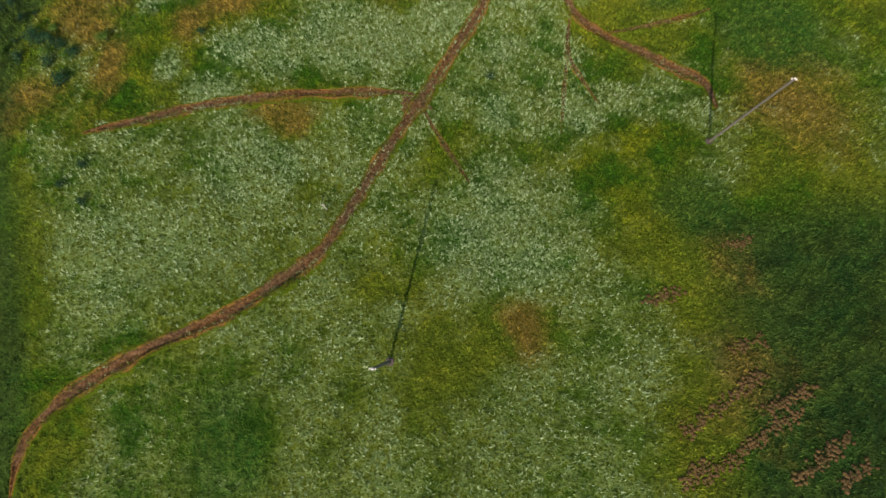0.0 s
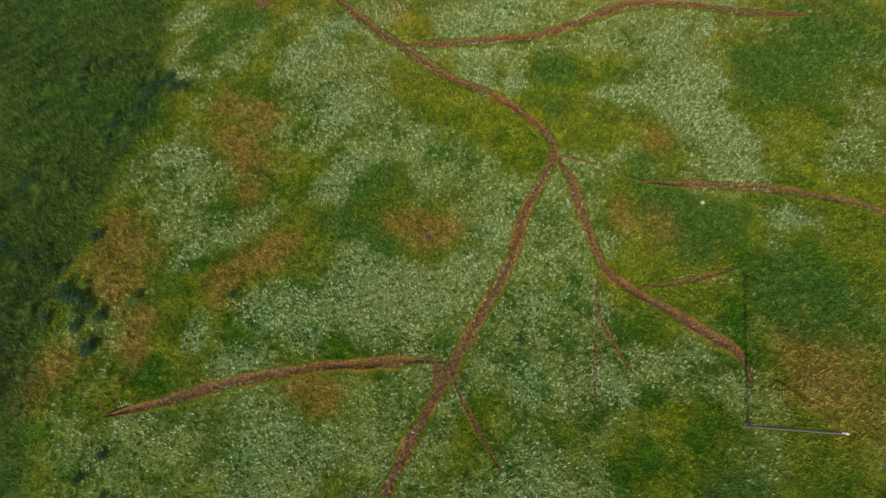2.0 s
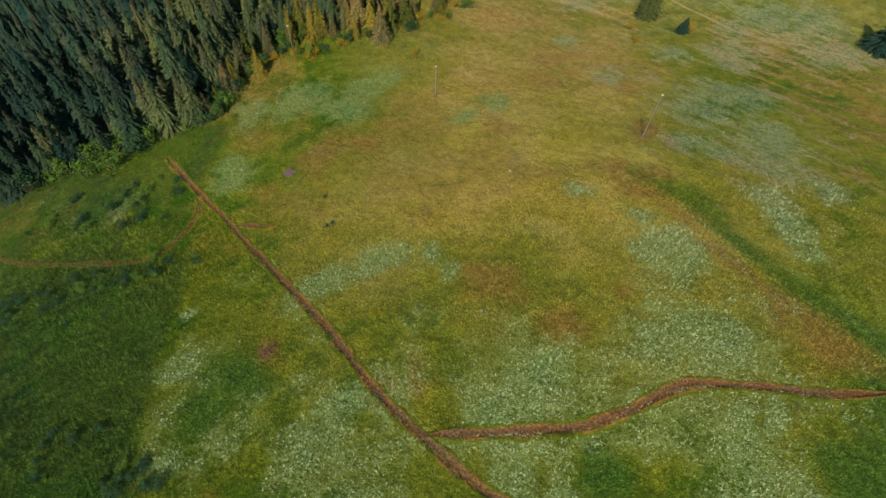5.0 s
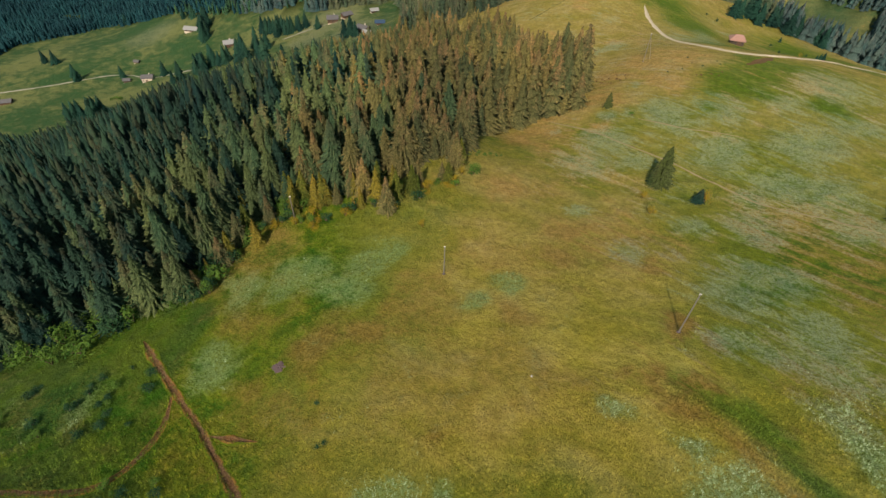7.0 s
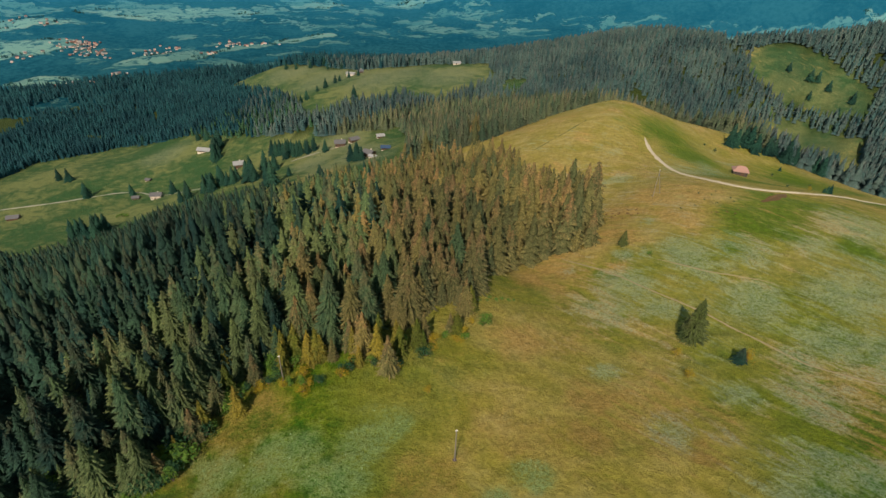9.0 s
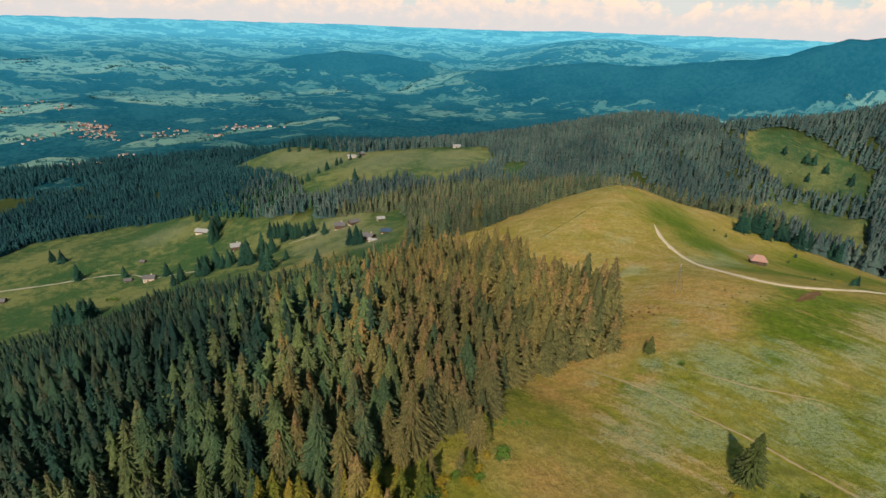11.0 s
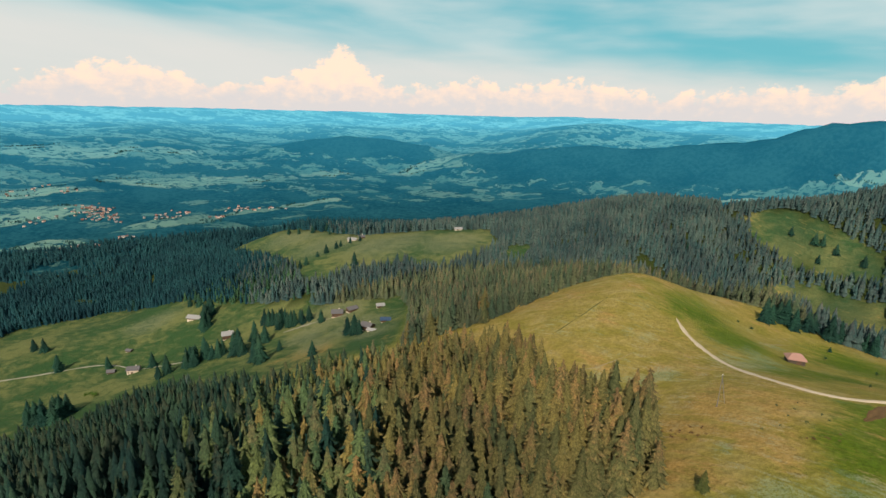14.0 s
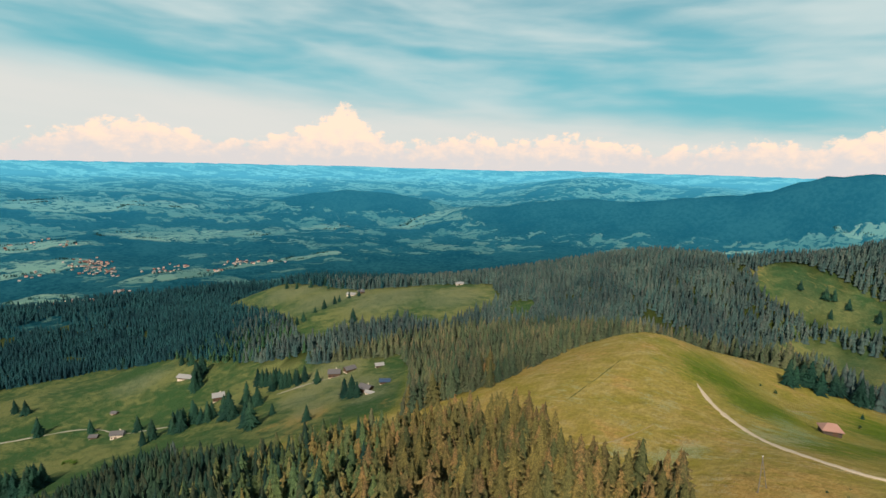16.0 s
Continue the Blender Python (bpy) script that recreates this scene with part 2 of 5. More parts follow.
PALE_SLOPE = [(5, 159, 5), (-4, 153, 3.5), (28, 193, 5), (44, 233, 12.2), (34, 219, 12.2), (50, 221, 9.5), (51, 157, 9.5), (64, 161, 9.5), (63, 143, 10.1), (60, 132, 9.5), (52, 136, 6.8), (21, 123, 3), (36, 173, 5.4), (-59, 139, 7), (-60, 163, 7), (-34, 160, 6), (-23, 174, 6), (-44, 168, 9), (72, 183, 9.5), (56, 183, 6.8), (69, 245, 14.9), (75, 220, 13.5), (87, 202, 13.5), (98, 196, 13.5), (103, 220, 13.5), (122, 233, 12.2), (107, 251, 13.5), (88, 245, 12.2), (131, 261, 17.6), (110, 346, 16.2), (96, 180, 12.2), (54, 118, 6.8)]
PALE_CREST = [(33, 251, 3), (38, 241, 3.5), (44, 232, 4), (47, 253, 4), (54, 249, 4), (126, 361, 7), (159, 400, 7), (345, 690, 8), (370, 668, 8), (384, 638, 9), (5, 160, 4), (-3, 155, 3), (74, 195, 6), (67, 163, 7), (47, 139, 6), (63, 139, 6), (69, 127, 6), (56, 110, 4), (27, 116, 4), (26, 106, 5), (32, 107, 4), (-22, 108, 6), (-30, 105, 6), (-7, 102, 4), (-12, 108, 4), (2, 84, 5), (8, 87, 4), (29, 93, 5), (24, 89, 5), (36, 90, 5), (33, 78, 4), (39, 80, 4), (-50, 85, 3), (-49, 90, 3), (-61, 142, 7), (-100, 135, 9), (-50, 99, 3), (-22, 82, 4), (-48, 165, 9), (-35, 161, 8), (-29, 172, 8)]
# the widest spots lighten valley and upper meadows, for haze and sunlight
PALE_DOME = [(-100, 555, 34), (-150, 570, 28), (-82, 520, 22), (-130, 530, 22), (70, 338, 9), (60, 336, 8), (119, 348, 12), (128, 362, 11), (131, 376, 8), (46, 351, 5), (62, 274, 4), (76, 379, 5), (-100, 790, 70), (-190, 860, 70), (-20, 760, 55), (-270, 950, 70), (-400, 740, 40), (-130, 610, 40), (-48.5, 86.5, 3), (-44.5, 72, 3), (-88, 128, 6), (-80, 131, 5), (322, 655, 9), (340, 625, 9), (360, 588, 10)]
PALE = PALE_RIDGE + PALE_SLOPE + PALE_CREST + PALE_DOME
DRY_RIDGE = [(-34, 65.5, 4.5), (-41, 31, 4.5), (-39, 27.5, 3.0), (-24, 40, 4), (-46, 43, 4), (-30, 58, 5.9), (-27, 51, 4.8), (-6, 46, 4.8), (-22, 42, 3.5), (-27, 36, 4.2), (-44, 38, 5.9), (-49, 27, 4.8), (-34, 91, 4.2), (28, 58, 3.5), (28, 47, 5.3), (-28, 65, 4.2), (10, 94, 5.9), (-1, 99, 7.1), (22, 48, 3.5), (44, 28, 9.5), (32, 7, 3.5), (32, -6, 9.5), (29, 8, 4.8), (8, -1, 4.8), (-17, 24, 3.5), (52, 90, 7.1), (33, 128, 8.4)]
DRY_SLOPE = [(41, 169, 5), (38, 144, 5), (44, 138, 4), (28, 130, 4), (29, 123, 4), (6, 149, 7), (-36, 142, 7), (-26, 143, 6), (25, 256, 11), (16, 247, 10), (7, 204, 12), (73, 305, 13), (77, 270, 10), (51, 359, 8), (59, 295, 11), (19, 171, 8), (83, 295, 20), (72, 345, 8), (66, 400, 9), (95, 448, 12), (66, 290, 12), (72, 276, 9), (46, 270, 9), (56, 264, 8), (30, 252, 9), (22, 182, 9)]
DRY_FIELD = [(352, 702, 15)]
DRY_CREST = [(75, 264, 6), (58, 293, 7), (87, 274, 5), (44, 245, 6), (-38, 144, 7), (-30, 145, 5), (11, 94, 3), (-1, 100, 4), (30, 133, 4), (31, 126, 3), (38, 118, 3), (46, 96, 4), (53, 91, 3), (41, 166, 5), (4, 150, 5), (-13, 119, 3), (22, 99, 3), (24, 133, 3), (-19, 83, 3), (-13, 85, 3)]
DRY = DRY_RIDGE + DRY_SLOPE + DRY_CREST
LUSH_CREST = [(108, 280, 10), (119, 276, 11), (95, 268, 9), (100, 256, 9), (86, 247, 5), (-39, 86, 7), (-43, 79, 6), (-87, 132, 11)]
# the last four darken the right-hand hill meadows, for haze and cloud shade
LUSH = LUSH_CREST + [(97, 260, 13), (106, 268, 14), (114, 286, 12), (-10, 52, 4), (-14, 46, 4.5), (-10, 44, 3), (-42, 86, 7), (14, 73, 3.5), (16, 64, 3), (202, 387, 36), (168, 308, 26), (121, 247, 8), (110, 275, 9), (15, 73, 5), (30, 13, 6), (-19, -12, 7), (42, -2, 11), (32, -12, 6), (43, 35, 8), (38, 46, 5), (29, 50, 6), (33, 46, 6), (26, 54, 4), (50, 72, 9), (58, 80, 9), (47, 36, 8), (125, 335, 22), (150, 345, 20), (122, 420, 24), (128, 390, 22), (405, 755, 45), (450, 695, 40), (320, 600, 45), (400, 660, 40)]


def patch(spots, x, y):
    """How much of a patch lies at each place, with ragged edges."""
    wx = x + 13 * (fractal(x, y, 14, 31, 4) - 0.5)
    wy = y + 13 * (fractal(x, y, 14, 32, 4) - 0.5)
    best = np.zeros(np.shape(x))
    for a, b, r in spots:
        best = np.maximum(best, np.exp(-((wx - a) ** 2 + (wy - b) ** 2) / (0.75 * r * r)))
    return best


def steps(lo, hi, fine, fine_lo, fine_hi, growth=1.07):
    """Coordinates that are evenly fine in the middle and grow outwards."""
    mid = list(np.arange(fine_lo, fine_hi + fine / 2, fine))
    s, v, out = fine, mid[-1], []
    while v < hi:
        s = min(s * growth, 62)
        v += s
        out.append(v)
    s, v, low = fine, mid[0], []
    while v > lo:
        s = min(s * growth, 62)
        v -= s
        low.append(v)
    return np.array(low[::-1] + mid + out)


# ---------------------------------------------------------------- materials
def material(name, rough=0.9):
    m = bpy.data.materials.new(name)
    m.use_nodes = True
    m.node_tree.nodes.clear()
    k = Nodes(m.node_tree)
    out = k.put("ShaderNodeOutputMaterial")
    b = k.put("ShaderNodeBsdfPrincipled")
    b.inputs["Roughness"].default_value = rough
    b.inputs["Specular IOR Level"].default_value = 0.12
    m.node_tree.links.new(b.outputs[0], out.inputs[0])
    return m, k, b


def bump(k, b, heightmap, strength=0.5, distance=0.05):
    n = k.put("ShaderNodeBump", Strength=strength, Distance=distance)
    k.to(heightmap, n.inputs["Height"])
    k.to(n.outputs[0], b.inputs["Normal"])


def place_of(k):
    return k.put("ShaderNodeNewGeometry").outputs["Position"]


def attr(k, name):
    return k.put("ShaderNodeAttribute", attribute_name=name).outputs["Fac"]


def island(k):
    return k.put("ShaderNodeNewGeometry").outputs["Random Per Island"]


def meadow_colour(k, p):
    """Green, dry, lush and pale growth by the meadow's patches, their edges broken up by clumps."""
    big, mid = k.noise(p, 0.05, 3), k.noise(p, 0.22, 4)
    clump, fine = k.noise(p, 1.3, 5, 0.7), k.noise(p, 4.5, 3, 0.7)
    parts = k.put("ShaderNodeSeparateXYZ", p)
    streak = k.noise(k.vec(k.math("MULTIPLY", parts.outputs[0], 0.075), k.math("ADD", k.math("MULTIPLY", parts.outputs[1], 0.10), k.math("MULTIPLY", parts.outputs[0], 0.03))), 1.0, 4, 0.6, 0.6)
    ragged = k.math("ADD", k.math("MULTIPLY", k.math("SUBTRACT", mid, 0.5), 1.1), k.math("MULTIPLY", k.math("SUBTRACT", clump, 0.5), 0.7))

    # on the open slope the growth runs in long streaks down the hill
    across = k.math("ADD", k.math("MULTIPLY", parts.outputs[0], 0.27), k.math("MULTIPLY", parts.outputs[1], 0.22))
    along = k.math("SUBTRACT", k.math("MULTIPLY", parts.outputs[0], 0.040), k.math("MULTIPLY", parts.outputs[1], 0.048))
    band = k.noise(k.vec(across, along), 1.0, 6, 0.65, 0.8)
    ragged = k.math("ADD", ragged, k.math("MULTIPLY", k.math("MULTIPLY", k.math("SUBTRACT", band, 0.5), 3.0), attr(k, "slope")))

    # cattle treads in short ripples across the steep bank, their shading put into the colour
    treads = k.noise(k.vec(k.math("ADD", k.math("MULTIPLY", parts.outputs[0], 0.10), k.math("MULTIPLY", parts.outputs[1], 0.16)), k.math("SUBTRACT", k.math("MULTIPLY", parts.outputs[1], 0.42), k.math("MULTIPLY", parts.outputs[0], 0.34))), 1.0, 4, 0.65, 0.8)

    def patchy(name, lo=0.15, hi=0.80):
        f = attr(k, name)
        return k.math("MULTIPLY", k.ramp(k.math("ADD", f, ragged), lo, hi), k.ramp(f, 0.02, 0.2))

    green = k.mix(k.ramp(k.math("ADD", k.math("MULTIPLY", mid, 0.6), k.math("MULTIPLY", clump, 0.4)), 0.38, 0.62), (0.027, 0.100, 0.005), (0.132, 0.174, 0.007))
    green = k.mix(k.math("MULTIPLY", k.ramp(big, 0.42, 0.60), 0.55), green, (0.135, 0.168, 0.014))
    warm = attr(k, "warm")
    green = k.mix(warm, green, k.mix(k.ramp(streak, 0.28, 0.74), (0.262, 0.236, 0.030), (0.375, 0.306, 0.078)))
    green = k.mix(k.math("MULTIPLY", attr(k, "dome"), warm), green, k.mix(k.ramp(streak, 0.28, 0.74), (0.205, 0.180, 0.034), (0.312, 0.246, 0.085)))
    # lush growth; on the bank the dark tones also hold the slope's shade
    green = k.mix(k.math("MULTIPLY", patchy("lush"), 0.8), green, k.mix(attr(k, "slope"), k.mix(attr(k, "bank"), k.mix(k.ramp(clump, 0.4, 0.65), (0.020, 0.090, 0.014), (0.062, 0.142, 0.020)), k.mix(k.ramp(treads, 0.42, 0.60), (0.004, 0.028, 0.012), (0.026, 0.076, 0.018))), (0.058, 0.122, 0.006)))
    # valley meadows: bluer, greyer green with some haze of distance in it
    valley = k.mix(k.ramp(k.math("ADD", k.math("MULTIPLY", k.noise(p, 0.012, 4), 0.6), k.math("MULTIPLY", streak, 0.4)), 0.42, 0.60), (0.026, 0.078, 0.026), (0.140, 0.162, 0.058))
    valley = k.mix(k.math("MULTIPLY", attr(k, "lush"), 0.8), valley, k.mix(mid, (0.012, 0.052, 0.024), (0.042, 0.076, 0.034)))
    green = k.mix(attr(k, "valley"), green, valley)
    dry = k.mix(k.ramp(clump, 0.35, 0.7), (0.165, 0.105, 0.020), (0.255, 0.175, 0.046))
    dry = k.mix(attr(k, "dome"), dry, k.mix(k.ramp(clump, 0.3, 0.7), (0.300, 0.190, 0.050), (0.390, 0.275, 0.097)))
    col = k.mix(k.math("MULTIPLY", patchy("dry", 0.2, 1.0), k.math("ADD", 0.78, k.math("MULTIPLY", k.math("MAXIMUM", attr(k, "slope"), attr(k, "dome")), 0.12))), green, dry)
    tussock = k.noise(p, 0.55, 4, 0.7, 0.5)
    col = k.mix(1.0, col, k.mix(k.ramp(tussock, 0.36, 0.64), (0.82, 0.84, 0.80), (1.16, 1.15, 1.16)), "MULTIPLY")
    return col, mid, clump, fine, streak, patchy("pale")


def ground_material():
    m, k, b = material("meadow_ground", 0.95)
    p = place_of(k)
    col, mid, clump, fine, streak, flowers = meadow_colour(k, p)
    pale = k.mix(attr(k, "slope"), k.mix(fine, (0.085, 0.195, 0.048), (0.260, 0.385, 0.175)), k.mix(fine, (0.150, 0.245, 0.135), (0.35, 0.44, 0.32)))
    # greyer pale growth, haze over the valley meadows put into the colour
    pale = k.mix(attr(k, "valley"), pale, k.mix(fine, (0.120, 0.150, 0.075), (0.220, 0.240, 0.145)))
    speck = k.math("MULTIPLY", flowers, k.ramp(k.math("ADD", k.math("MULTIPLY", clump, 0.5), k.math("MULTIPLY", fine, 0.5)), 0.41, 0.55))
    col = k.mix(k.math("MULTIPLY", speck, k.math("ADD", 0.70, k.math("MULTIPLY", attr(k, "slope"), -0.14))), col, pale)
    col = k.mix(k.math("MULTIPLY", k.math("MULTIPLY", attr(k, "warm"), k.ramp(streak, 0.52, 0.75)), 0.2), col, (0.34, 0.36, 0.18))
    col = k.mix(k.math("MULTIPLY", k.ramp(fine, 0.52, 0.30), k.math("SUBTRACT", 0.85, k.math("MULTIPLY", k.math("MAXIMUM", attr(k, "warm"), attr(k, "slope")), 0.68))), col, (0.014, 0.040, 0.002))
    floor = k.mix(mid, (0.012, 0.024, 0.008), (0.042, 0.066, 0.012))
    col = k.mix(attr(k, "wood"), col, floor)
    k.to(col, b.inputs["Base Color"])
    bump(k, b, k.math("ADD", clump, k.math("ADD", k.math("MULTIPLY", fine, 0.5), k.math("ADD", streak, k.math("MULTIPLY", mid, 2.0)))), 1.0, 0.6)
    return m


def grass_material():
    """Tufts in the colours of the ground they stand on; pale heads among the flowering herbs."""
    m, k, b = material("meadow_tufts", 0.9)
    p = place_of(k)
    col, mid, clump, fine, streak, flowers = meadow_colour(k, p)
    r = island(k)
    spread = k.mix(attr(k, "warm"), k.mix(r, (0.22, 0.30, 0.22), (2.1, 1.9, 1.7)), k.mix(r, (0.90, 0.92, 0.90), (1.08, 1.08, 1.08)))
    col = k.mix(1.0, col, spread, "MULTIPLY")
    bloom = k.math("MULTIPLY", k.ramp(k.math("ADD", r, k.math("MULTIPLY", flowers, 0.64)), 0.82, 1.03), k.ramp(flowers, 0.05, 0.35))
    col = k.mix(bloom, col, k.mix(k.math("FRACT", k.math("MULTIPLY", r, 17.0)), (0.12, 0.24, 0.07), (0.42, 0.57, 0.35)))
    k.to(col, b.inputs["Base Color"])
    return m


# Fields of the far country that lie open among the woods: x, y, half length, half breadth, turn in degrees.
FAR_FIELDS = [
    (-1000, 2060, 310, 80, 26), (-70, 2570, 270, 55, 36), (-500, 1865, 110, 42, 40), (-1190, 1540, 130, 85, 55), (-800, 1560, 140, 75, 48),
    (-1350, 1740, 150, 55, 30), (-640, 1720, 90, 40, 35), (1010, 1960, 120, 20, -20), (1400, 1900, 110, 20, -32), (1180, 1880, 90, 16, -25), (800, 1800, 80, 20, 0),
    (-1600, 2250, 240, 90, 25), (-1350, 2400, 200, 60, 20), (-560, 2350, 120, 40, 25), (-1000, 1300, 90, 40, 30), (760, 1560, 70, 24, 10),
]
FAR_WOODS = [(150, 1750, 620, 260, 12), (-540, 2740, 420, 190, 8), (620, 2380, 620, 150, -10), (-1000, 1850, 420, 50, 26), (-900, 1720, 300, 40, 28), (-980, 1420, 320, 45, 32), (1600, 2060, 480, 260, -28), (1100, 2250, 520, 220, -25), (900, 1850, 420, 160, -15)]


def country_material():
    """Distant fields and woods, a backdrop with painted haze: bluer and glowing more with distance."""
    m, k, b = material("hazed_country", 1.0)
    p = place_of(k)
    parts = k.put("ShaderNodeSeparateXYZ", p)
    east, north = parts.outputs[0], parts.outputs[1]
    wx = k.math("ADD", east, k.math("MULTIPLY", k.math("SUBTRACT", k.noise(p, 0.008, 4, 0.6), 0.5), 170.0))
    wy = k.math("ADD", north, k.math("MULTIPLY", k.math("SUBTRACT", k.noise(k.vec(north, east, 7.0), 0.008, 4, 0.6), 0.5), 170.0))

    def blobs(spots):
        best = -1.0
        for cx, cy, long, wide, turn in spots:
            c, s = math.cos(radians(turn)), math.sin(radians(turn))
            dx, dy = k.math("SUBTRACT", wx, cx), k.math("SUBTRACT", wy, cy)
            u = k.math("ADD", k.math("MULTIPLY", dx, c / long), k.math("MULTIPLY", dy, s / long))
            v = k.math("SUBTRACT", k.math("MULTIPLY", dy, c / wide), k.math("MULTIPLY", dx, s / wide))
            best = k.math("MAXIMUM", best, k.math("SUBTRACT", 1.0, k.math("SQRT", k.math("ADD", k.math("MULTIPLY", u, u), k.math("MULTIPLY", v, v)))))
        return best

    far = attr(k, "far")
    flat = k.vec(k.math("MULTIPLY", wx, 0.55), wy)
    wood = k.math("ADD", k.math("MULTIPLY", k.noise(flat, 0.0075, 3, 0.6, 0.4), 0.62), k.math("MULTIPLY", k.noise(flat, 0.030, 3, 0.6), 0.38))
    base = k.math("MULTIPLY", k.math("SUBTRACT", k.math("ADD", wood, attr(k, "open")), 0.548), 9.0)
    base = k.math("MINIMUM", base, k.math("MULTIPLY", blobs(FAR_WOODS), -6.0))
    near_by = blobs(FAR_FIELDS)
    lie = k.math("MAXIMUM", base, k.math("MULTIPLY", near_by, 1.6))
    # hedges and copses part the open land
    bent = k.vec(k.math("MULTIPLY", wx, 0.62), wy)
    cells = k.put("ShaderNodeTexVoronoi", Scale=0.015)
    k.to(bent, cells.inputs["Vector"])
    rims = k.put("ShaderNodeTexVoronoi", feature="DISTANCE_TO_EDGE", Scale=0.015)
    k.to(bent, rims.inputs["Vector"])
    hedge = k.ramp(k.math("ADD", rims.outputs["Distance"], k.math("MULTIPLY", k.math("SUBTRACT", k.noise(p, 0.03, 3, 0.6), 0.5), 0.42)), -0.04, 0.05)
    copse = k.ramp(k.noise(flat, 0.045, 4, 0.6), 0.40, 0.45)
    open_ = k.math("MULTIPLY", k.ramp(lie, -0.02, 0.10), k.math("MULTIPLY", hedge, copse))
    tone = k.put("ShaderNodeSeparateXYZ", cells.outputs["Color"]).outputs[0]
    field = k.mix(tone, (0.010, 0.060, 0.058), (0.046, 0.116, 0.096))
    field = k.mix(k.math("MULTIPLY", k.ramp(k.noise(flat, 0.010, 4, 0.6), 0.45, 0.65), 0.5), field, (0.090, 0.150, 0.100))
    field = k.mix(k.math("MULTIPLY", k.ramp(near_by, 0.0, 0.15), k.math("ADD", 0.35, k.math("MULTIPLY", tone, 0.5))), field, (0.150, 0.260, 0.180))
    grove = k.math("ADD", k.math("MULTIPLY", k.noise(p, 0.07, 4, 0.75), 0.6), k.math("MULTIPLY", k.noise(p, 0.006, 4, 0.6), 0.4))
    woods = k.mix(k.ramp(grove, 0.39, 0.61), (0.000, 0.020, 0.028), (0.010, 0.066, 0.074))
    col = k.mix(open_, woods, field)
    # haze of distance put into the base colour
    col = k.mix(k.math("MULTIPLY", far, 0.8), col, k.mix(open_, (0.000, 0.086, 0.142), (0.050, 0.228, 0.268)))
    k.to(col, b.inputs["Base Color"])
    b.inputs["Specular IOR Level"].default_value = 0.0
    # and into a glow that grows towards the horizon
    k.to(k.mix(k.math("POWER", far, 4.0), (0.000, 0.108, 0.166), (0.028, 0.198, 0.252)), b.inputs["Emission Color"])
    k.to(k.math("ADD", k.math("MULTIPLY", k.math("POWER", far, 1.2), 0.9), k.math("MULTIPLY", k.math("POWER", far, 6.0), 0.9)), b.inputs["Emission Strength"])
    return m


def soil_material():
    m, k, b = material("trodden_soil", 0.95)
    p = place_of(k)
    a, c, d = k.noise(p, 0.3, 4), k.noise(p, 3.0, 5, 0.7), k.noise(p, 12.0, 3, 0.7)
    rim = k.ramp(k.math("ADD", attr(k, "rim"), k.math("MULTIPLY", k.math("SUBTRACT", c, 0.5), 0.7)), 0.3, 0.75)
    worn = k.mix(k.ramp(a, 0.35, 0.65), (0.160, 0.074, 0.026), (0.138, 0.084, 0.046))
    worn = k.mix(k.ramp(c, 0.50, 0.68), worn, (0.25, 0.160, 0.088))
    col = k.mix(rim, worn, k.mix(k.ramp(a, 0.40, 0.58), k.mix(d, (0.24, 0.105, 0.016), (0.38, 0.230, 0.060)), k.mix(d, (0.050, 0.100, 0.002), (0.130, 0.160, 0.010))))
    # dark soil mottling, strengthened to stand in for a sunk path's shadow lines
    col = k.mix(k.math("MULTIPLY", k.ramp(c, 0.55, 0.38), 0.75), col, (0.046, 0.032, 0.018))
    turf = k.mix(c, (0.034, 0.096, 0.003), (0.125, 0.180, 0.008))
    col = k.mix(k.ramp(k.math("ADD", attr(k, "rim"), k.math("MULTIPLY", k.math("SUBTRACT", c, 0.5), 1.4)), 0.95, 1.25), col, turf)
    k.to(col, b.inputs["Base Color"])
    bump(k, b, k.math("ADD", c, k.math("MULTIPLY", d, 0.5)), 1.0, 0.15)
    return m


def gravel_material():
    m, k, b = material("pale_gravel", 0.95)
    p = place_of(k)
    c = k.noise(p, 1.5, 5, 0.7)
    k.to(k.mix(c, (0.36, 0.31, 0.22), (0.52, 0.47, 0.36)), b.inputs["Base Color"])
    bump(k, b, k.noise(p, 9.0, 3), 0.7, 0.05)
    return m


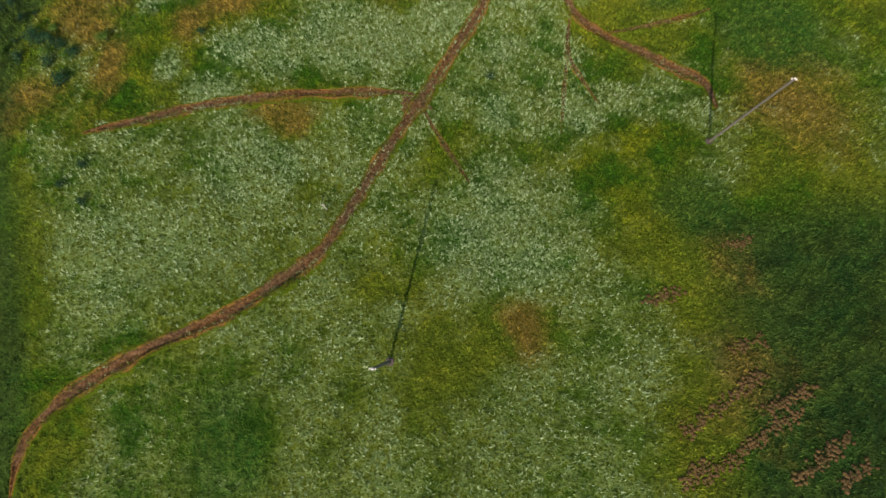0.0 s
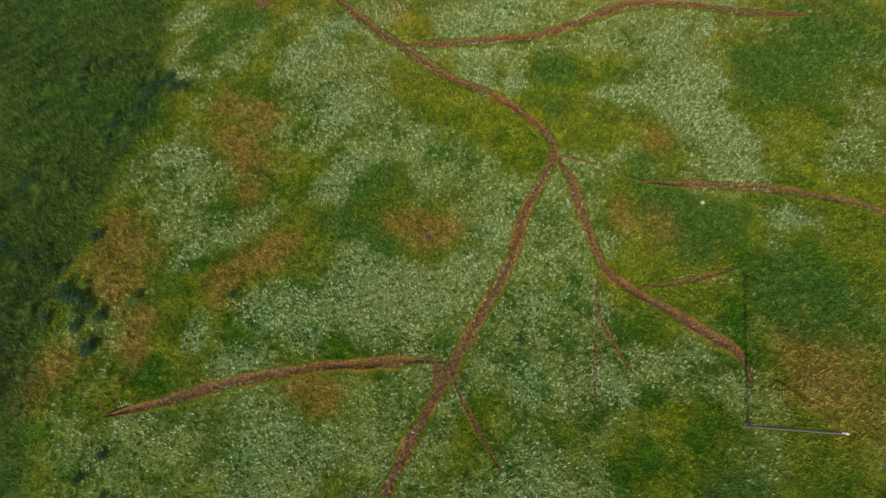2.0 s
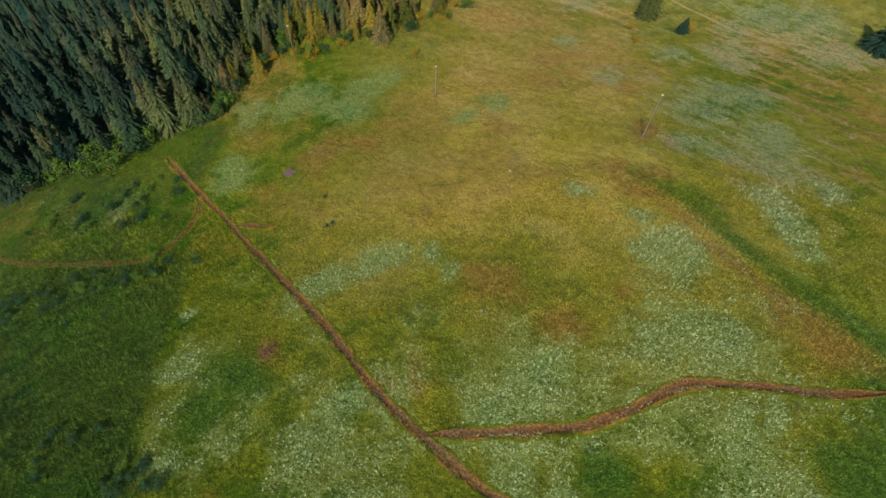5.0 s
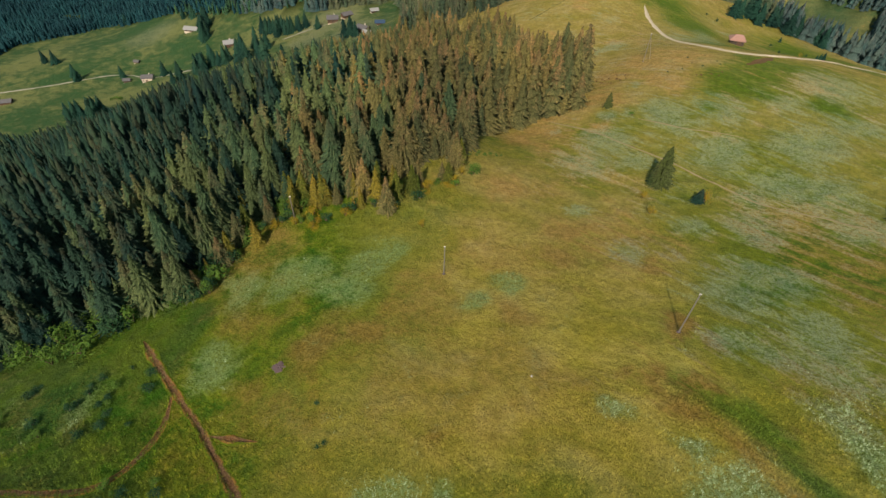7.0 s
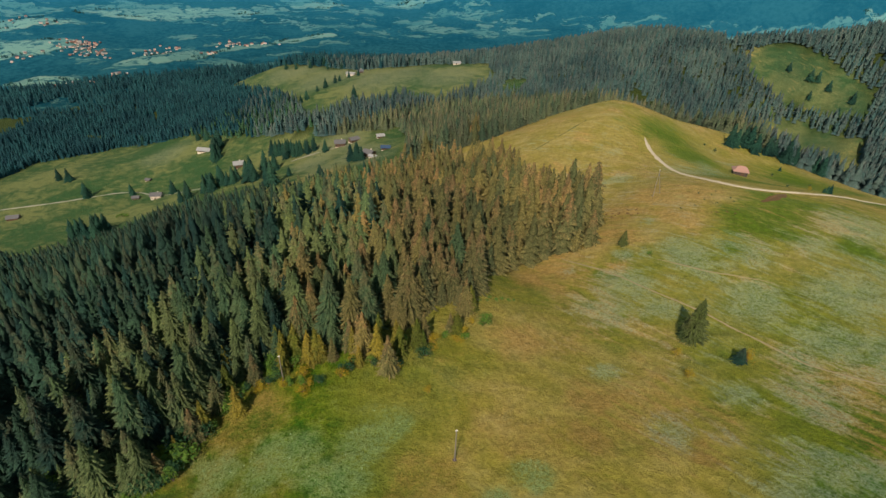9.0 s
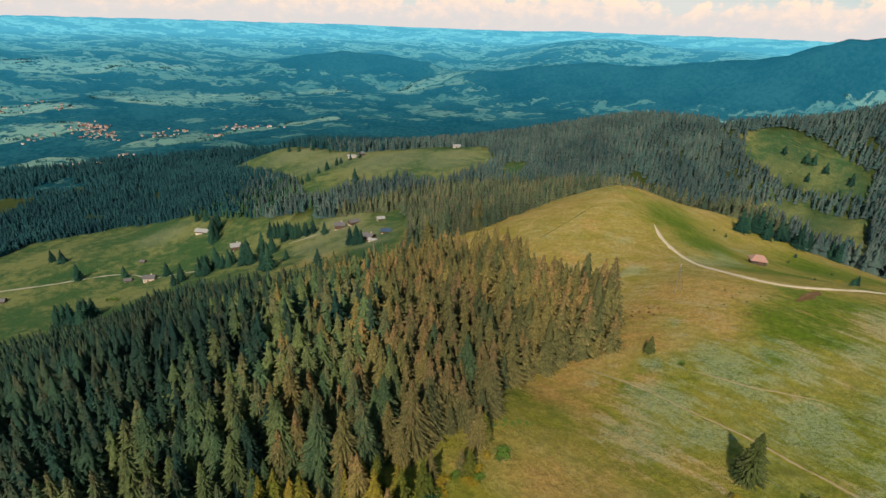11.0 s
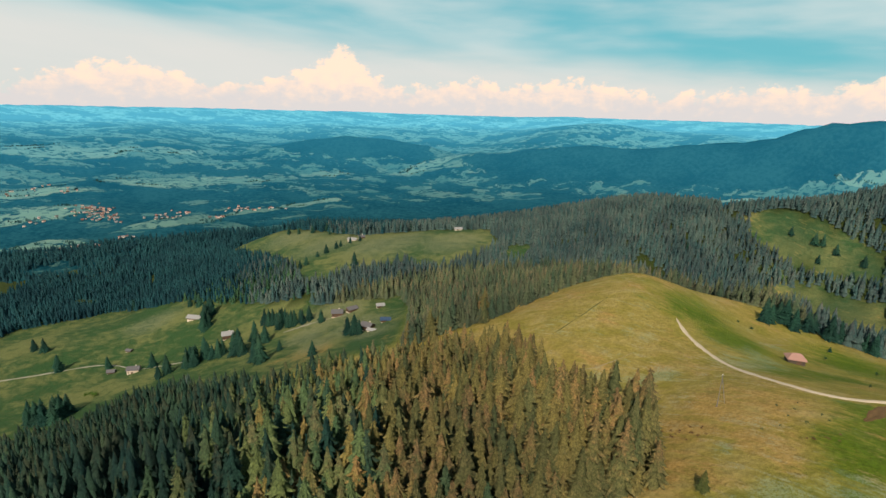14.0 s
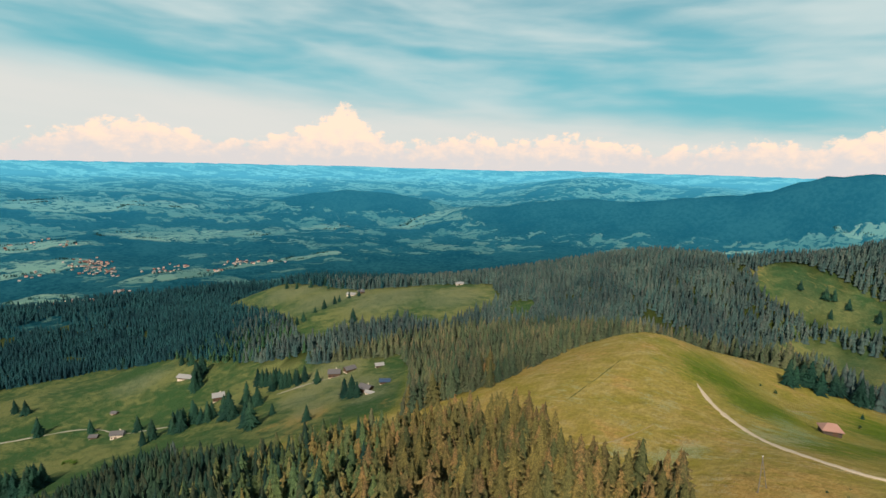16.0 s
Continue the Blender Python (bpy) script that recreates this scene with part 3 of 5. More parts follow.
def needle_material(name, low, high, brown, light):
    m, k, b = material(name, 0.8)
    p = place_of(k)
    r = k.put("ShaderNodeObjectInfo").outputs["Random"]
    tree = k.math("FRACT", k.math("ADD", attr(k, "tone"), r))
    col = k.mix(tree, low, high)
    # cones and dry shoots brown the upper crown
    cones = k.ramp(k.math("ADD", attr(k, "up"), k.math("MULTIPLY", k.math("SUBTRACT", k.noise(p, 0.45, 5, 0.75), 0.5), 2.6)), 0.35, 1.05)
    cones = k.math("MULTIPLY", cones, k.ramp(k.math("FRACT", k.math("MULTIPLY", tree, 7.3)), 0.35, 0.95))
    col = k.mix(k.math("MULTIPLY", cones, 0.65), col, brown)
    # paler young shoots towards the ends of the boughs
    shoots = k.ramp(k.math("ADD", attr(k, "tip"), k.math("MULTIPLY", k.math("SUBTRACT", k.noise(p, 1.1, 4, 0.7), 0.5), 1.2)), 0.45, 1.15)
    col = k.mix(k.math("MULTIPLY", shoots, 0.5), col, light)
    # noise mottles the colour darker, painting the shaded gaps between boughs
    col = k.mix(1.0, col, k.mix(k.ramp(k.noise(p, 1.6, 5, 0.75), 0.40, 0.62), (0.66, 0.70, 0.74), (1.42, 1.38, 1.34)), "MULTIPLY")
    # stands of different age and vigour
    col = k.mix(1.0, col, k.mix(k.ramp(k.noise(p, 0.022, 5, 0.65), 0.38, 0.62), (0.70, 0.74, 0.78), (1.26, 1.2, 1.12)), "MULTIPLY")
    k.to(col, b.inputs["Base Color"])
    bump(k, b, k.noise(p, 5.0, 3, 0.7), 0.8, 0.2)
    # thin boughs let some light through
    thin = k.put("ShaderNodeBsdfTranslucent", col)
    both = k.put("ShaderNodeMixShader", 0.12)
    out = m.node_tree.nodes["Material Output"]
    k.to(b.outputs[0], both.inputs[1])
    k.to(thin.outputs[0], both.inputs[2])
    k.to(both.outputs[0], out.inputs[0])
    return m


def plain_material(name, low, high, scale=2.0, rough=0.85, relief=0.3):
    m, k, b = material(name, rough)
    p = place_of(k)
    n = k.noise(p, scale, 5, 0.65)
    k.to(k.mix(n, low, high), b.inputs["Base Color"])
    bump(k, b, k.noise(p, scale * 4, 4), relief, 0.05)
    return m


def leaf_material(name, low, high):
    m, k, b = material(name, 0.75)
    k.to(k.mix(island(k), low, high), b.inputs["Base Color"])
    return m


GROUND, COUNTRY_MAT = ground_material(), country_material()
SOIL, GRAVEL, TUFTS = soil_material(), gravel_material(), grass_material()
NEEDLES = needle_material("spruce_needles", (0.057, 0.078, 0.033), (0.130, 0.120, 0.039), (0.231, 0.139, 0.064), (0.226, 0.186, 0.074))
MID_NEEDLES = needle_material("green_spruce_needles", (0.035, 0.085, 0.042), (0.079, 0.116, 0.040), (0.129, 0.112, 0.055), (0.129, 0.163, 0.067))
# the next two put the haze of distance into bluer needle colours
HAZED_NEEDLES = needle_material("hazed_spruce_needles", (0.022, 0.070, 0.071), (0.050, 0.090, 0.080), (0.095, 0.097, 0.086), (0.073, 0.108, 0.103))
HAZE_BLUE_NEEDLES = needle_material("haze_blue_spruce_needles", (0.002, 0.034, 0.045), (0.007, 0.054, 0.064), (0.015, 0.054, 0.059), (0.007, 0.057, 0.066))
GREY_ROAD = plain_material("grey_road", (0.16, 0.17, 0.13), (0.26, 0.27, 0.22), 0.6)
DRY_TRAIL = plain_material("dry_trail", (0.20, 0.17, 0.08), (0.34, 0.29, 0.18), 0.35)
RUST_SOIL = plain_material("rusty_soil", (0.068, 0.048, 0.020), (0.165, 0.100, 0.044), 1.5)
OLD_GROOVE = plain_material("old_path_groove", (0.07, 0.085, 0.02), (0.15, 0.14, 0.045), 0.5)
GOLD_NEEDLES = needle_material("young_golden_needles", (0.056, 0.086, 0.012), (0.152, 0.131, 0.017), (0.184, 0.122, 0.024), (0.120, 0.126, 0.036))
MEADOW_NEEDLES = needle_material("meadow_spruce_needles", (0.025, 0.055, 0.017), (0.052, 0.076, 0.021), (0.090, 0.081, 0.030), (0.071, 0.087, 0.043))
# hedge foliage in a teal that includes the haze over the far valley
HAZED_HEDGE_NEEDLES = needle_material("hazed_hedge_foliage", (0.001, 0.042, 0.048), (0.007, 0.054, 0.056), (0.011, 0.054, 0.052), (0.008, 0.057, 0.057))
BELT_NEEDLES = needle_material("belt_spruce_needles", (0.035, 0.075, 0.044), (0.078, 0.101, 0.051), (0.141, 0.114, 0.070), (0.118, 0.132, 0.097))
FRESH_NEEDLES = needle_material("fresh_green_foliage", (0.014, 0.065, 0.034), (0.032, 0.089, 0.040), (0.032, 0.075, 0.040), (0.035, 0.096, 0.053))
# some of the valley's haze is put into this bluish green
VALLEY_NEEDLES = needle_material("valley_spruce_needles", (0.005, 0.037, 0.029), (0.014, 0.061, 0.038), (0.028, 0.061, 0.036), (0.014, 0.061, 0.046))
# darker needle copy: the left slope's shade is put into the colour
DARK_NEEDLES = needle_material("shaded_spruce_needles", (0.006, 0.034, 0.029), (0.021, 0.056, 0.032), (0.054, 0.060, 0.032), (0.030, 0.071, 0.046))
BARK = plain_material("spruce_bark", (0.07, 0.05, 0.035), (0.16, 0.12, 0.085), 3.0)
GREY_POLE = plain_material("silvered_pole", (0.10, 0.095, 0.085), (0.19, 0.18, 0.16), 3.0)
TIMBER = plain_material("weathered_timber", (0.05, 0.042, 0.032), (0.11, 0.095, 0.075), 4.0)
DARK_TIMBER = plain_material("dark_timber", (0.07, 0.045, 0.03), (0.14, 0.09, 0.06), 4.0)
SHINGLE = plain_material("pink_shingles", (0.26, 0.15, 0.12), (0.36, 0.23, 0.19), 5.0)
GREY_ROOF = plain_material("grey_roof", (0.07, 0.075, 0.08), (0.14, 0.145, 0.15), 2.0)
PALE_ROOF = plain_material("pale_sheet_roof", (0.20, 0.22, 0.22), (0.30, 0.32, 0.32), 2.0, 0.6)
RED_ROOF = plain_material("red_tiles", (0.16, 0.092, 0.078), (0.24, 0.148, 0.122), 0.5)
BLUE_ROOF = plain_material("blue_sheet_roof", (0.025, 0.055, 0.10), (0.04, 0.08, 0.14), 1.0, 0.5)
PLASTER = plain_material("cream_plaster", (0.48, 0.42, 0.33), (0.62, 0.56, 0.46), 1.0)
PANE = plain_material("dark_window", (0.02, 0.025, 0.03), (0.04, 0.05, 0.06), 1.0, 0.15, 0.0)
STONE = plain_material("grey_stone", (0.085, 0.060, 0.066), (0.15, 0.115, 0.118), 1.5, 0.9, 0.8)
PALE_STONE = plain_material("pale_stone", (0.40, 0.40, 0.37), (0.55, 0.55, 0.52), 3.0)
PORCELAIN = plain_material("white_insulator", (0.75, 0.75, 0.74), (0.85, 0.85, 0.84), 3.0, 0.3)
GREEN_LEAF = leaf_material("green_leaves", (0.028, 0.096, 0.014), (0.088, 0.165, 0.024))
DARK_LEAF = leaf_material("dark_leaves", (0.008, 0.042, 0.018), (0.026, 0.078, 0.030))
HEATH_LEAF = leaf_material("brown_heath_leaves", (0.075, 0.045, 0.016), (0.170, 0.098, 0.040))
YELLOW_LEAF = leaf_material("yellow_leaves", (0.15, 0.135, 0.010), (0.29, 0.205, 0.016))


# ---------------------------------------------------------------- mesh helpers
def mesh_of(name, verts, faces, mats, attrs=None, slots=None, smooth=False):
    me = bpy.data.meshes.new(name)
    verts, faces = np.asarray(verts, np.float32), np.asarray(faces, np.int32)
    me.vertices.add(len(verts))
    me.vertices.foreach_set("co", verts.ravel())
    n, w = faces.shape
    me.loops.add(n * w)
    me.loops.foreach_set("vertex_index", faces.ravel())
    me.polygons.add(n)
    me.polygons.foreach_set("loop_start", np.arange(0, n * w, w, dtype=np.int32))
    me.polygons.foreach_set("loop_total", np.full(n, w, np.int32))
    for m in mats:
        me.materials.append(m)
    if slots is not None:
        me.polygons.foreach_set("material_index", np.asarray(slots, np.int32))
    if smooth:
        me.polygons.foreach_set("use_smooth", np.ones(n, bool))
    me.update(calc_edges=True)
    for key, values in (attrs or {}).items():
        me.attributes.new(key, "FLOAT", "POINT").data.foreach_set("value", np.asarray(values, np.float32))
    me.validate()
    return me


def part(name, bm, mat, parent=None, label=""):
    """Links a bmesh as one mesh object under a thing or a part."""
    me = bpy.data.meshes.new(name)
    bm.to_mesh(me)
    bm.free()
    me.materials.append(mat)
    ob = new(name, me)
    if parent:
        ob.parent = parent
    return tagged(ob, label)


def thing(name, where, label, category, group="", turn=0.0):
    ob = new(name)
    ob.matrix_basis = pose(*where, 0, 0, turn)
    return tagged(ob, label, category, group)


def box(bm, size, at=(0, 0, 0), turn=0.0, bevel=0.0):
    made = bmesh.ops.create_cube(bm, size=1.0, matrix=Matrix.Translation(at) @ Matrix.Rotation(turn, 4, "Z") @ Matrix.Diagonal((*size, 1)))
    if bevel:
        edges = list({e for v in made["verts"] for e in v.link_edges})
        bmesh.ops.bevel(bm, geom=edges, offset=bevel, segments=2, affect="EDGES")
    return bm


def cone(bm, r1, r2, depth, at=(0, 0, 0), segments=10, turn=None):
    m = Matrix.Translation(at) @ (turn.to_4x4() if turn else Matrix())
    bmesh.ops.create_cone(bm, cap_ends=True, segments=segments, radius1=r1, radius2=r2, depth=depth, matrix=m)
    return bm


# ---------------------------------------------------------------- ground
def masks(x, y):
    """The meadow's patches: pale herbs, dry, lush and warm yellow grass, the darkened bank, the hazed valley."""
    d = np.hypot(x + 16, y - 152)
    pale = np.maximum(patch(PALE, x, y), 0.5 * np.clip((fractal(0.8 * x + 0.6 * y, 0.8 * y - 0.6 * x, 14, 41) - 0.40) * 6, 0, 1) * np.clip((140 - y) / 60, 0.35, 1) * np.clip((x + 75) / 30, 0.15, 1))
    dry = np.maximum(patch(DRY, x, y), np.clip((fractal(x, y, 30, 51) - 0.42) * 5, 0, 1) * np.clip((y - 95) / 60, 0.1, 0.6))
    # bank: lusher growth and the slope's shade, both put into its colour
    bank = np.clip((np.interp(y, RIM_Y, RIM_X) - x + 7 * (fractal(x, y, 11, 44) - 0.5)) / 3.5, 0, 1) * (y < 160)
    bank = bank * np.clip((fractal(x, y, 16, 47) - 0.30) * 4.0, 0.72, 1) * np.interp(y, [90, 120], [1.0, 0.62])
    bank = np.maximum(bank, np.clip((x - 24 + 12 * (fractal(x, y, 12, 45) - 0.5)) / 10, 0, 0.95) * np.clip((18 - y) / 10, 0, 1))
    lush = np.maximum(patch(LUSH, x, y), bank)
    ragged = 3 * (fractal(x, y, 7, 57) - 0.5)
    lush = np.maximum(lush, 0.75 * np.exp(-((from_gully(x, y) + ragged) / 3.2) ** 2))
    dry = np.maximum(dry, 0.9 * np.exp(-((from_gully(x + 5.5, y + 2.0) + ragged) / 2.4) ** 2))
    dry = np.maximum(np.where(d > 420, 0.35 * dry, dry), patch(DRY_FIELD, x, y))
    pale, dry = pale * (1 - 0.7 * lush) * (1 - 0.6 * bank) * (1 - 0.75 * patch(DRY_RIDGE, x, y)), dry * (1 - 0.6 * lush)
    warm = np.clip((y - 66) / 52, 0, 0.95) * np.clip(0.32 + 1.9 * (fractal(x, y, 34, 71) - 0.3), 0, 1) * (1 - 0.8 * lush) * (1 - 0.6 * pale) * np.clip((x + 52 - 12 * np.clip((y - 130) / 20, 0, 1)) / 40, 0, 1)
    slope = np.clip((y - 105) / 30, 0, 1) * np.clip((x - 5) / 25, 0, 1)
    dome = np.clip((y - 140) / 70, 0, 1)
    warm = np.maximum(warm, 0.85 * np.clip((y - 265) / 30, 0, 1) * np.clip((110 - x) / 24, 0.12, 1) * (1 - 0.85 * lush) * (1 - 0.6 * pale))
    warm = warm * (1 - 0.55 * np.clip((x - 36) / 26, 0, 1) * np.clip((275 - y) / 20, 0, 1))
    # where the meadows take the haze-tinted valley colours
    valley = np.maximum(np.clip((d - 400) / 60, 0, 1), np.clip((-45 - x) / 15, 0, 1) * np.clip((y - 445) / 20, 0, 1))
    warm = warm * (1 - valley)
    return {"pale": pale, "dry": dry, "lush": lush, "warm": warm, "valley": valley, "slope": slope, "bank": bank, "dome": dome}


def build_ground():
    xs = steps(-3950, 3950, 1.3, -105, 100, 1.06)
    ys = steps(-1500, 3950, 1.3, -45, 215, 1.045)
    gx, gy = np.meshgrid(xs, ys)
    x, y = gx.ravel(), gy.ravel()
    z = height(x, y)
    d = np.hypot(x + 16, y - 152)
    nx, ny = len(xs), len(ys)
    i = (np.arange(ny - 1)[:, None] * nx + np.arange(nx - 1)[None]).ravel()
    faces = np.c_[i, i + 1, i + nx + 1, i + nx]
    mid = d[faces].mean(1)
    faces, mid = faces[mid < 3920], mid[mid < 3920]
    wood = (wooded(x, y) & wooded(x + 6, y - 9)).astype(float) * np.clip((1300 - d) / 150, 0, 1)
    growth = masks(x, y)
    # share of painted haze in the far country
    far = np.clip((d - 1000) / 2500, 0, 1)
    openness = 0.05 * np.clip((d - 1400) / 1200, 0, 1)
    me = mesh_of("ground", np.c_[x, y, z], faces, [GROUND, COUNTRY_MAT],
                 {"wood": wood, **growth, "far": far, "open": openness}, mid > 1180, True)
    tagged(new("ground", me), "alpine meadow hills with pale flowers, dry and lush grass", "ground", kind="structure")


build_ground()

# ---------------------------------------------------------------- paths
def spline(points, step):
    """A smooth line through the points, with marks every step metres."""
    p = np.array([points[0], *points, points[-1]], float)
    out = []
    for n in range(1, len(p) - 2):
        a, b, c, d = p[n - 1 : n + 3]
        for t in np.linspace(0, 1, max(2, int(np.hypot(*(c - b)) / step)), endpoint=False):
            out.append(0.5 * (2 * b + (c - a) * t + (2 * a - 5 * b + 4 * c - d) * t * t + (3 * b - a - 3 * c + d) * t**3))
    return np.array(out + [p[-1]])


TRODDEN = []


def strip(name, points, width, mat, label, step=0.5, lift=0.06, lip=0.36, taper=True, seed=0):
    line = spline(points, step)
    lip = lip * min(1.0, width / 1.25)
    if mat is SOIL:
        TRODDEN.append((line, width))
    ahead = np.gradient(line, axis=0)
    ahead /= np.hypot(*ahead.T)[:, None] + 1e-9
    side = np.c_[-ahead[:, 1], ahead[:, 0]]
    n = len(line)
    s = np.arange(n) * step
    wide = 0.80 * width * (0.55 + 0.9 * fractal(s, s * 0 + seed, 4.0, seed, 3))
    if taper:
        wide = wide * np.clip(np.minimum(np.arange(n), np.arange(n)[::-1]) / 14 + 0.15, 0, 1)
    verts = []
    cross = [(-1.5, -0.22), (-0.66, lip), (-0.46, lift), (0.0, lift * 0.7), (0.46, lift), (0.66, lip), (1.5, -0.22)]
    for k, (u, up) in enumerate(cross):
        rag = 0.75 * (fractal(s, s * 0 + k * 9.1, 1.6, seed + k, 3) - 0.5) * (abs(u) > 0.5)
        q = line + side * ((u + rag) * wide)[:, None]
        verts.append(np.c_[q, height(q[:, 0], q[:, 1]) + up * (0.55 + 0.9 * fractal(s, s * 0 + k * 5.3, 2.2, seed + 3 * k, 3) if up > lift else 1) + 0.05 * (value_noise(s, s * 0 + k, 0.7, seed + 3 * k) - 0.5)])
    m = len(cross)
    verts = np.stack(verts, 1).reshape(-1, 3)
    i = (np.arange(n - 1)[:, None] * m + np.arange(m - 1)[None]).ravel()
    me = mesh_of(name, verts, np.c_[i, i + 1, i + m + 1, i + m], [mat], {"rim": np.tile([2.0, 0.8, 0.15, 0.0, 0.15, 0.8, 2.0], n)})
    return tagged(new(name, me), label, "path", kind="structure")


SOIL_LABEL = "narrow trodden footpath of bare reddish soil across the meadow"
strip("footpath", [(-39.6, -16.5), (-39.2, -12), (-36.5, -8.3), (-31.3, -4.5), (-26, -1.8), (-20.7, 0.6), (-17, 3.2), (-12.2, 7), (-9, 12.2), (-5.6, 19.3), (-1.7, 26.4), (3, 35), (6.3, 41.2), (8.4, 48), (12.7, 56.9), (10.8, 61.5), (4.1, 66.8), (-2.2, 69.9), (-9.9, 76.4), (-16.7, 82.8), (-24.9, 92.7), (-34.6, 103.4), (-48.3, 118.1), (-55.8, 126.3), (-65.3, 135.5), (-77.8, 148.4)], 1.2, SOIL, SOIL_LABEL, seed=1)
strip("footpath", [(-1.4, 27.3), (-4.2, 27.8), (-10.6, 27.2), (-17.1, 26.6), (-26.3, 24.6), (-33.5, 22.3), (-39, 20.8)], 1.05, SOIL, SOIL_LABEL, seed=2, lift=0.12)
strip("footpath", [(-1.4, 26.5), (-0.4, 24), (1.6, 20.3), (4.2, 15.9)], 0.7, SOIL, SOIL_LABEL, seed=3, lift=0.12)
strip("footpath", [(12.7, 57.2), (14.9, 53.4), (16.6, 47.5), (18.6, 40.9), (22.1, 37.6), (26.3, 35.1), (30.7, 31.9), (33.7, 29.4), (34.2, 25.7)], 1.2, SOIL, SOIL_LABEL, seed=4, lift=0.12)
strip("footpath", [(22.2, 37.8), (28.2, 38.7), (32.7, 39.8), (36.4, 41)], 0.85, SOIL, SOIL_LABEL, seed=5, lift=0.13)
strip("footpath", [(18.2, 41.2), (17.3, 34.5), (18.8, 30.6), (20.5, 27)], 0.7, SOIL, SOIL_LABEL, seed=6, lift=0.13)
strip("footpath", [(17.3, 34.5), (16.3, 28.3), (15.4, 22.6)], 0.5, SOIL, SOIL_LABEL, seed=7, lift=0.14)
strip("footpath", [(12.9, 57.2), (15.5, 56.6), (18.6, 55.7)], 0.8, SOIL, SOIL_LABEL, seed=8, lift=0.14)
strip("footpath", [(18.2, 55.8), (21.5, 54.4), (25.5, 53.1)], 0.4, OLD_GROOVE, "faint groove of an old path in the grass", seed=19, lift=0.08, lip=0.15)
strip("footpath", [(24.8, 53.2), (34.9, 52.7), (42.4, 52.2), (49.7, 50.9), (58, 48.5), (66, 46)], 0.95, SOIL, SOIL_LABEL, seed=9)
strip("footpath", [(-9.5, 76.4), (1.2, 76.9), (10.4, 77.5), (17.2, 79.6), (23.4, 82.4), (27.9, 83.5), (37.3, 83.2), (46, 82.7), (55.2, 83.3)], 1.25, SOIL, SOIL_LABEL, seed=10, lift=0.12)
strip("footpath", [(-53, 124.1), (-48, 123), (-42.6, 122)], 1.15, SOIL, SOIL_LABEL, seed=11, lift=0.2)
strip("footpath", [(-64.4, 134.2), (-62.9, 127.3), (-63.5, 119.8), (-66, 115.1), (-70.7, 112.9), (-81, 113), (-96.1, 114.8), (-106, 118)], 1.0, SOIL, SOIL_LABEL, seed=12, lift=0.16, lip=0.22)
strip("footpath", [(36.6, 26.4), (38.2, 25.5), (39.7, 24.3)], 0.9, SOIL, SOIL_LABEL, seed=13)
strip("gravel_track", [(104, 401), (102, 386), (101.3, 366), (101.6, 342), (102.3, 322), (105.7, 305.5), (113.2, 297.6), (126.5, 296), (146.6, 302), (170, 309), (204, 324)], 1.3, GRAVEL, "pale gravel farm track curving over the grassy hill", 1.0, lift=0.35, lip=0.3, seed=14)
strip("footpath", [(29, 261), (33, 254), (40.4, 244.1), (48.7, 232), (57.7, 221.3), (64.2, 212.1), (70.9, 202.9), (75.5, 195.2), (82.4, 190.2), (100, 178)], 0.45, DRY_TRAIL, "faint dry footpath along the meadow", seed=15, lift=0.06, lip=0.12)
strip("footpath", [(36, 393), (47.7, 403.5), (59.2, 413.3), (74.6, 428)], 0.5, OLD_GROOVE, "faint groove of an old path on the hill's shoulder", 1.0, lift=0.12, lip=0.3, seed=18)
strip("footpath", [(57.6, 246.3), (68.4, 237.4), (77, 232.5), (85.8, 227.8)], 0.4, DRY_TRAIL, "faint dry footpath along the meadow", seed=20, lift=0.06, lip=0.12)
strip("footpath", [(36, 355), (46, 354.3), (56, 357), (67, 362)], 0.5, DRY_TRAIL, "faint dry footpath on the hill's shoulder", 1.0, lift=0.1, lip=0.15, seed=21)
strip("footpath", [(150, 400), (160, 407), (170, 413), (182, 419)], 0.6, DRY_TRAIL, "faint dry footpath behind the hut", 1.0, lift=0.15, lip=0.15, seed=22)
strip("bare_bank", [(107, 279.8), (112.5, 283.2), (118.5, 287.8), (124, 292)], 1.9, RUST_SOIL, "strip of bare reddish soil below the track", lift=0.12, lip=0.22, seed=23)
strip("farm_road", [(-560, 600), (-468, 620), (-443, 628), (-408, 637), (-375, 632), (-345, 618), (-297, 601), (-262, 589)], 1.1, GREY_ROAD, "pale narrow farm road across the valley meadow", 2.0, lift=0.5, lip=0.4, seed=16)
strip("farm_road", [(-180, 596), (-154, 599), (-136, 600), (-118, 598)], 1.1, GREY_ROAD, "pale narrow farm road across the valley meadow", 2.0, lift=0.5, lip=0.4, seed=17)


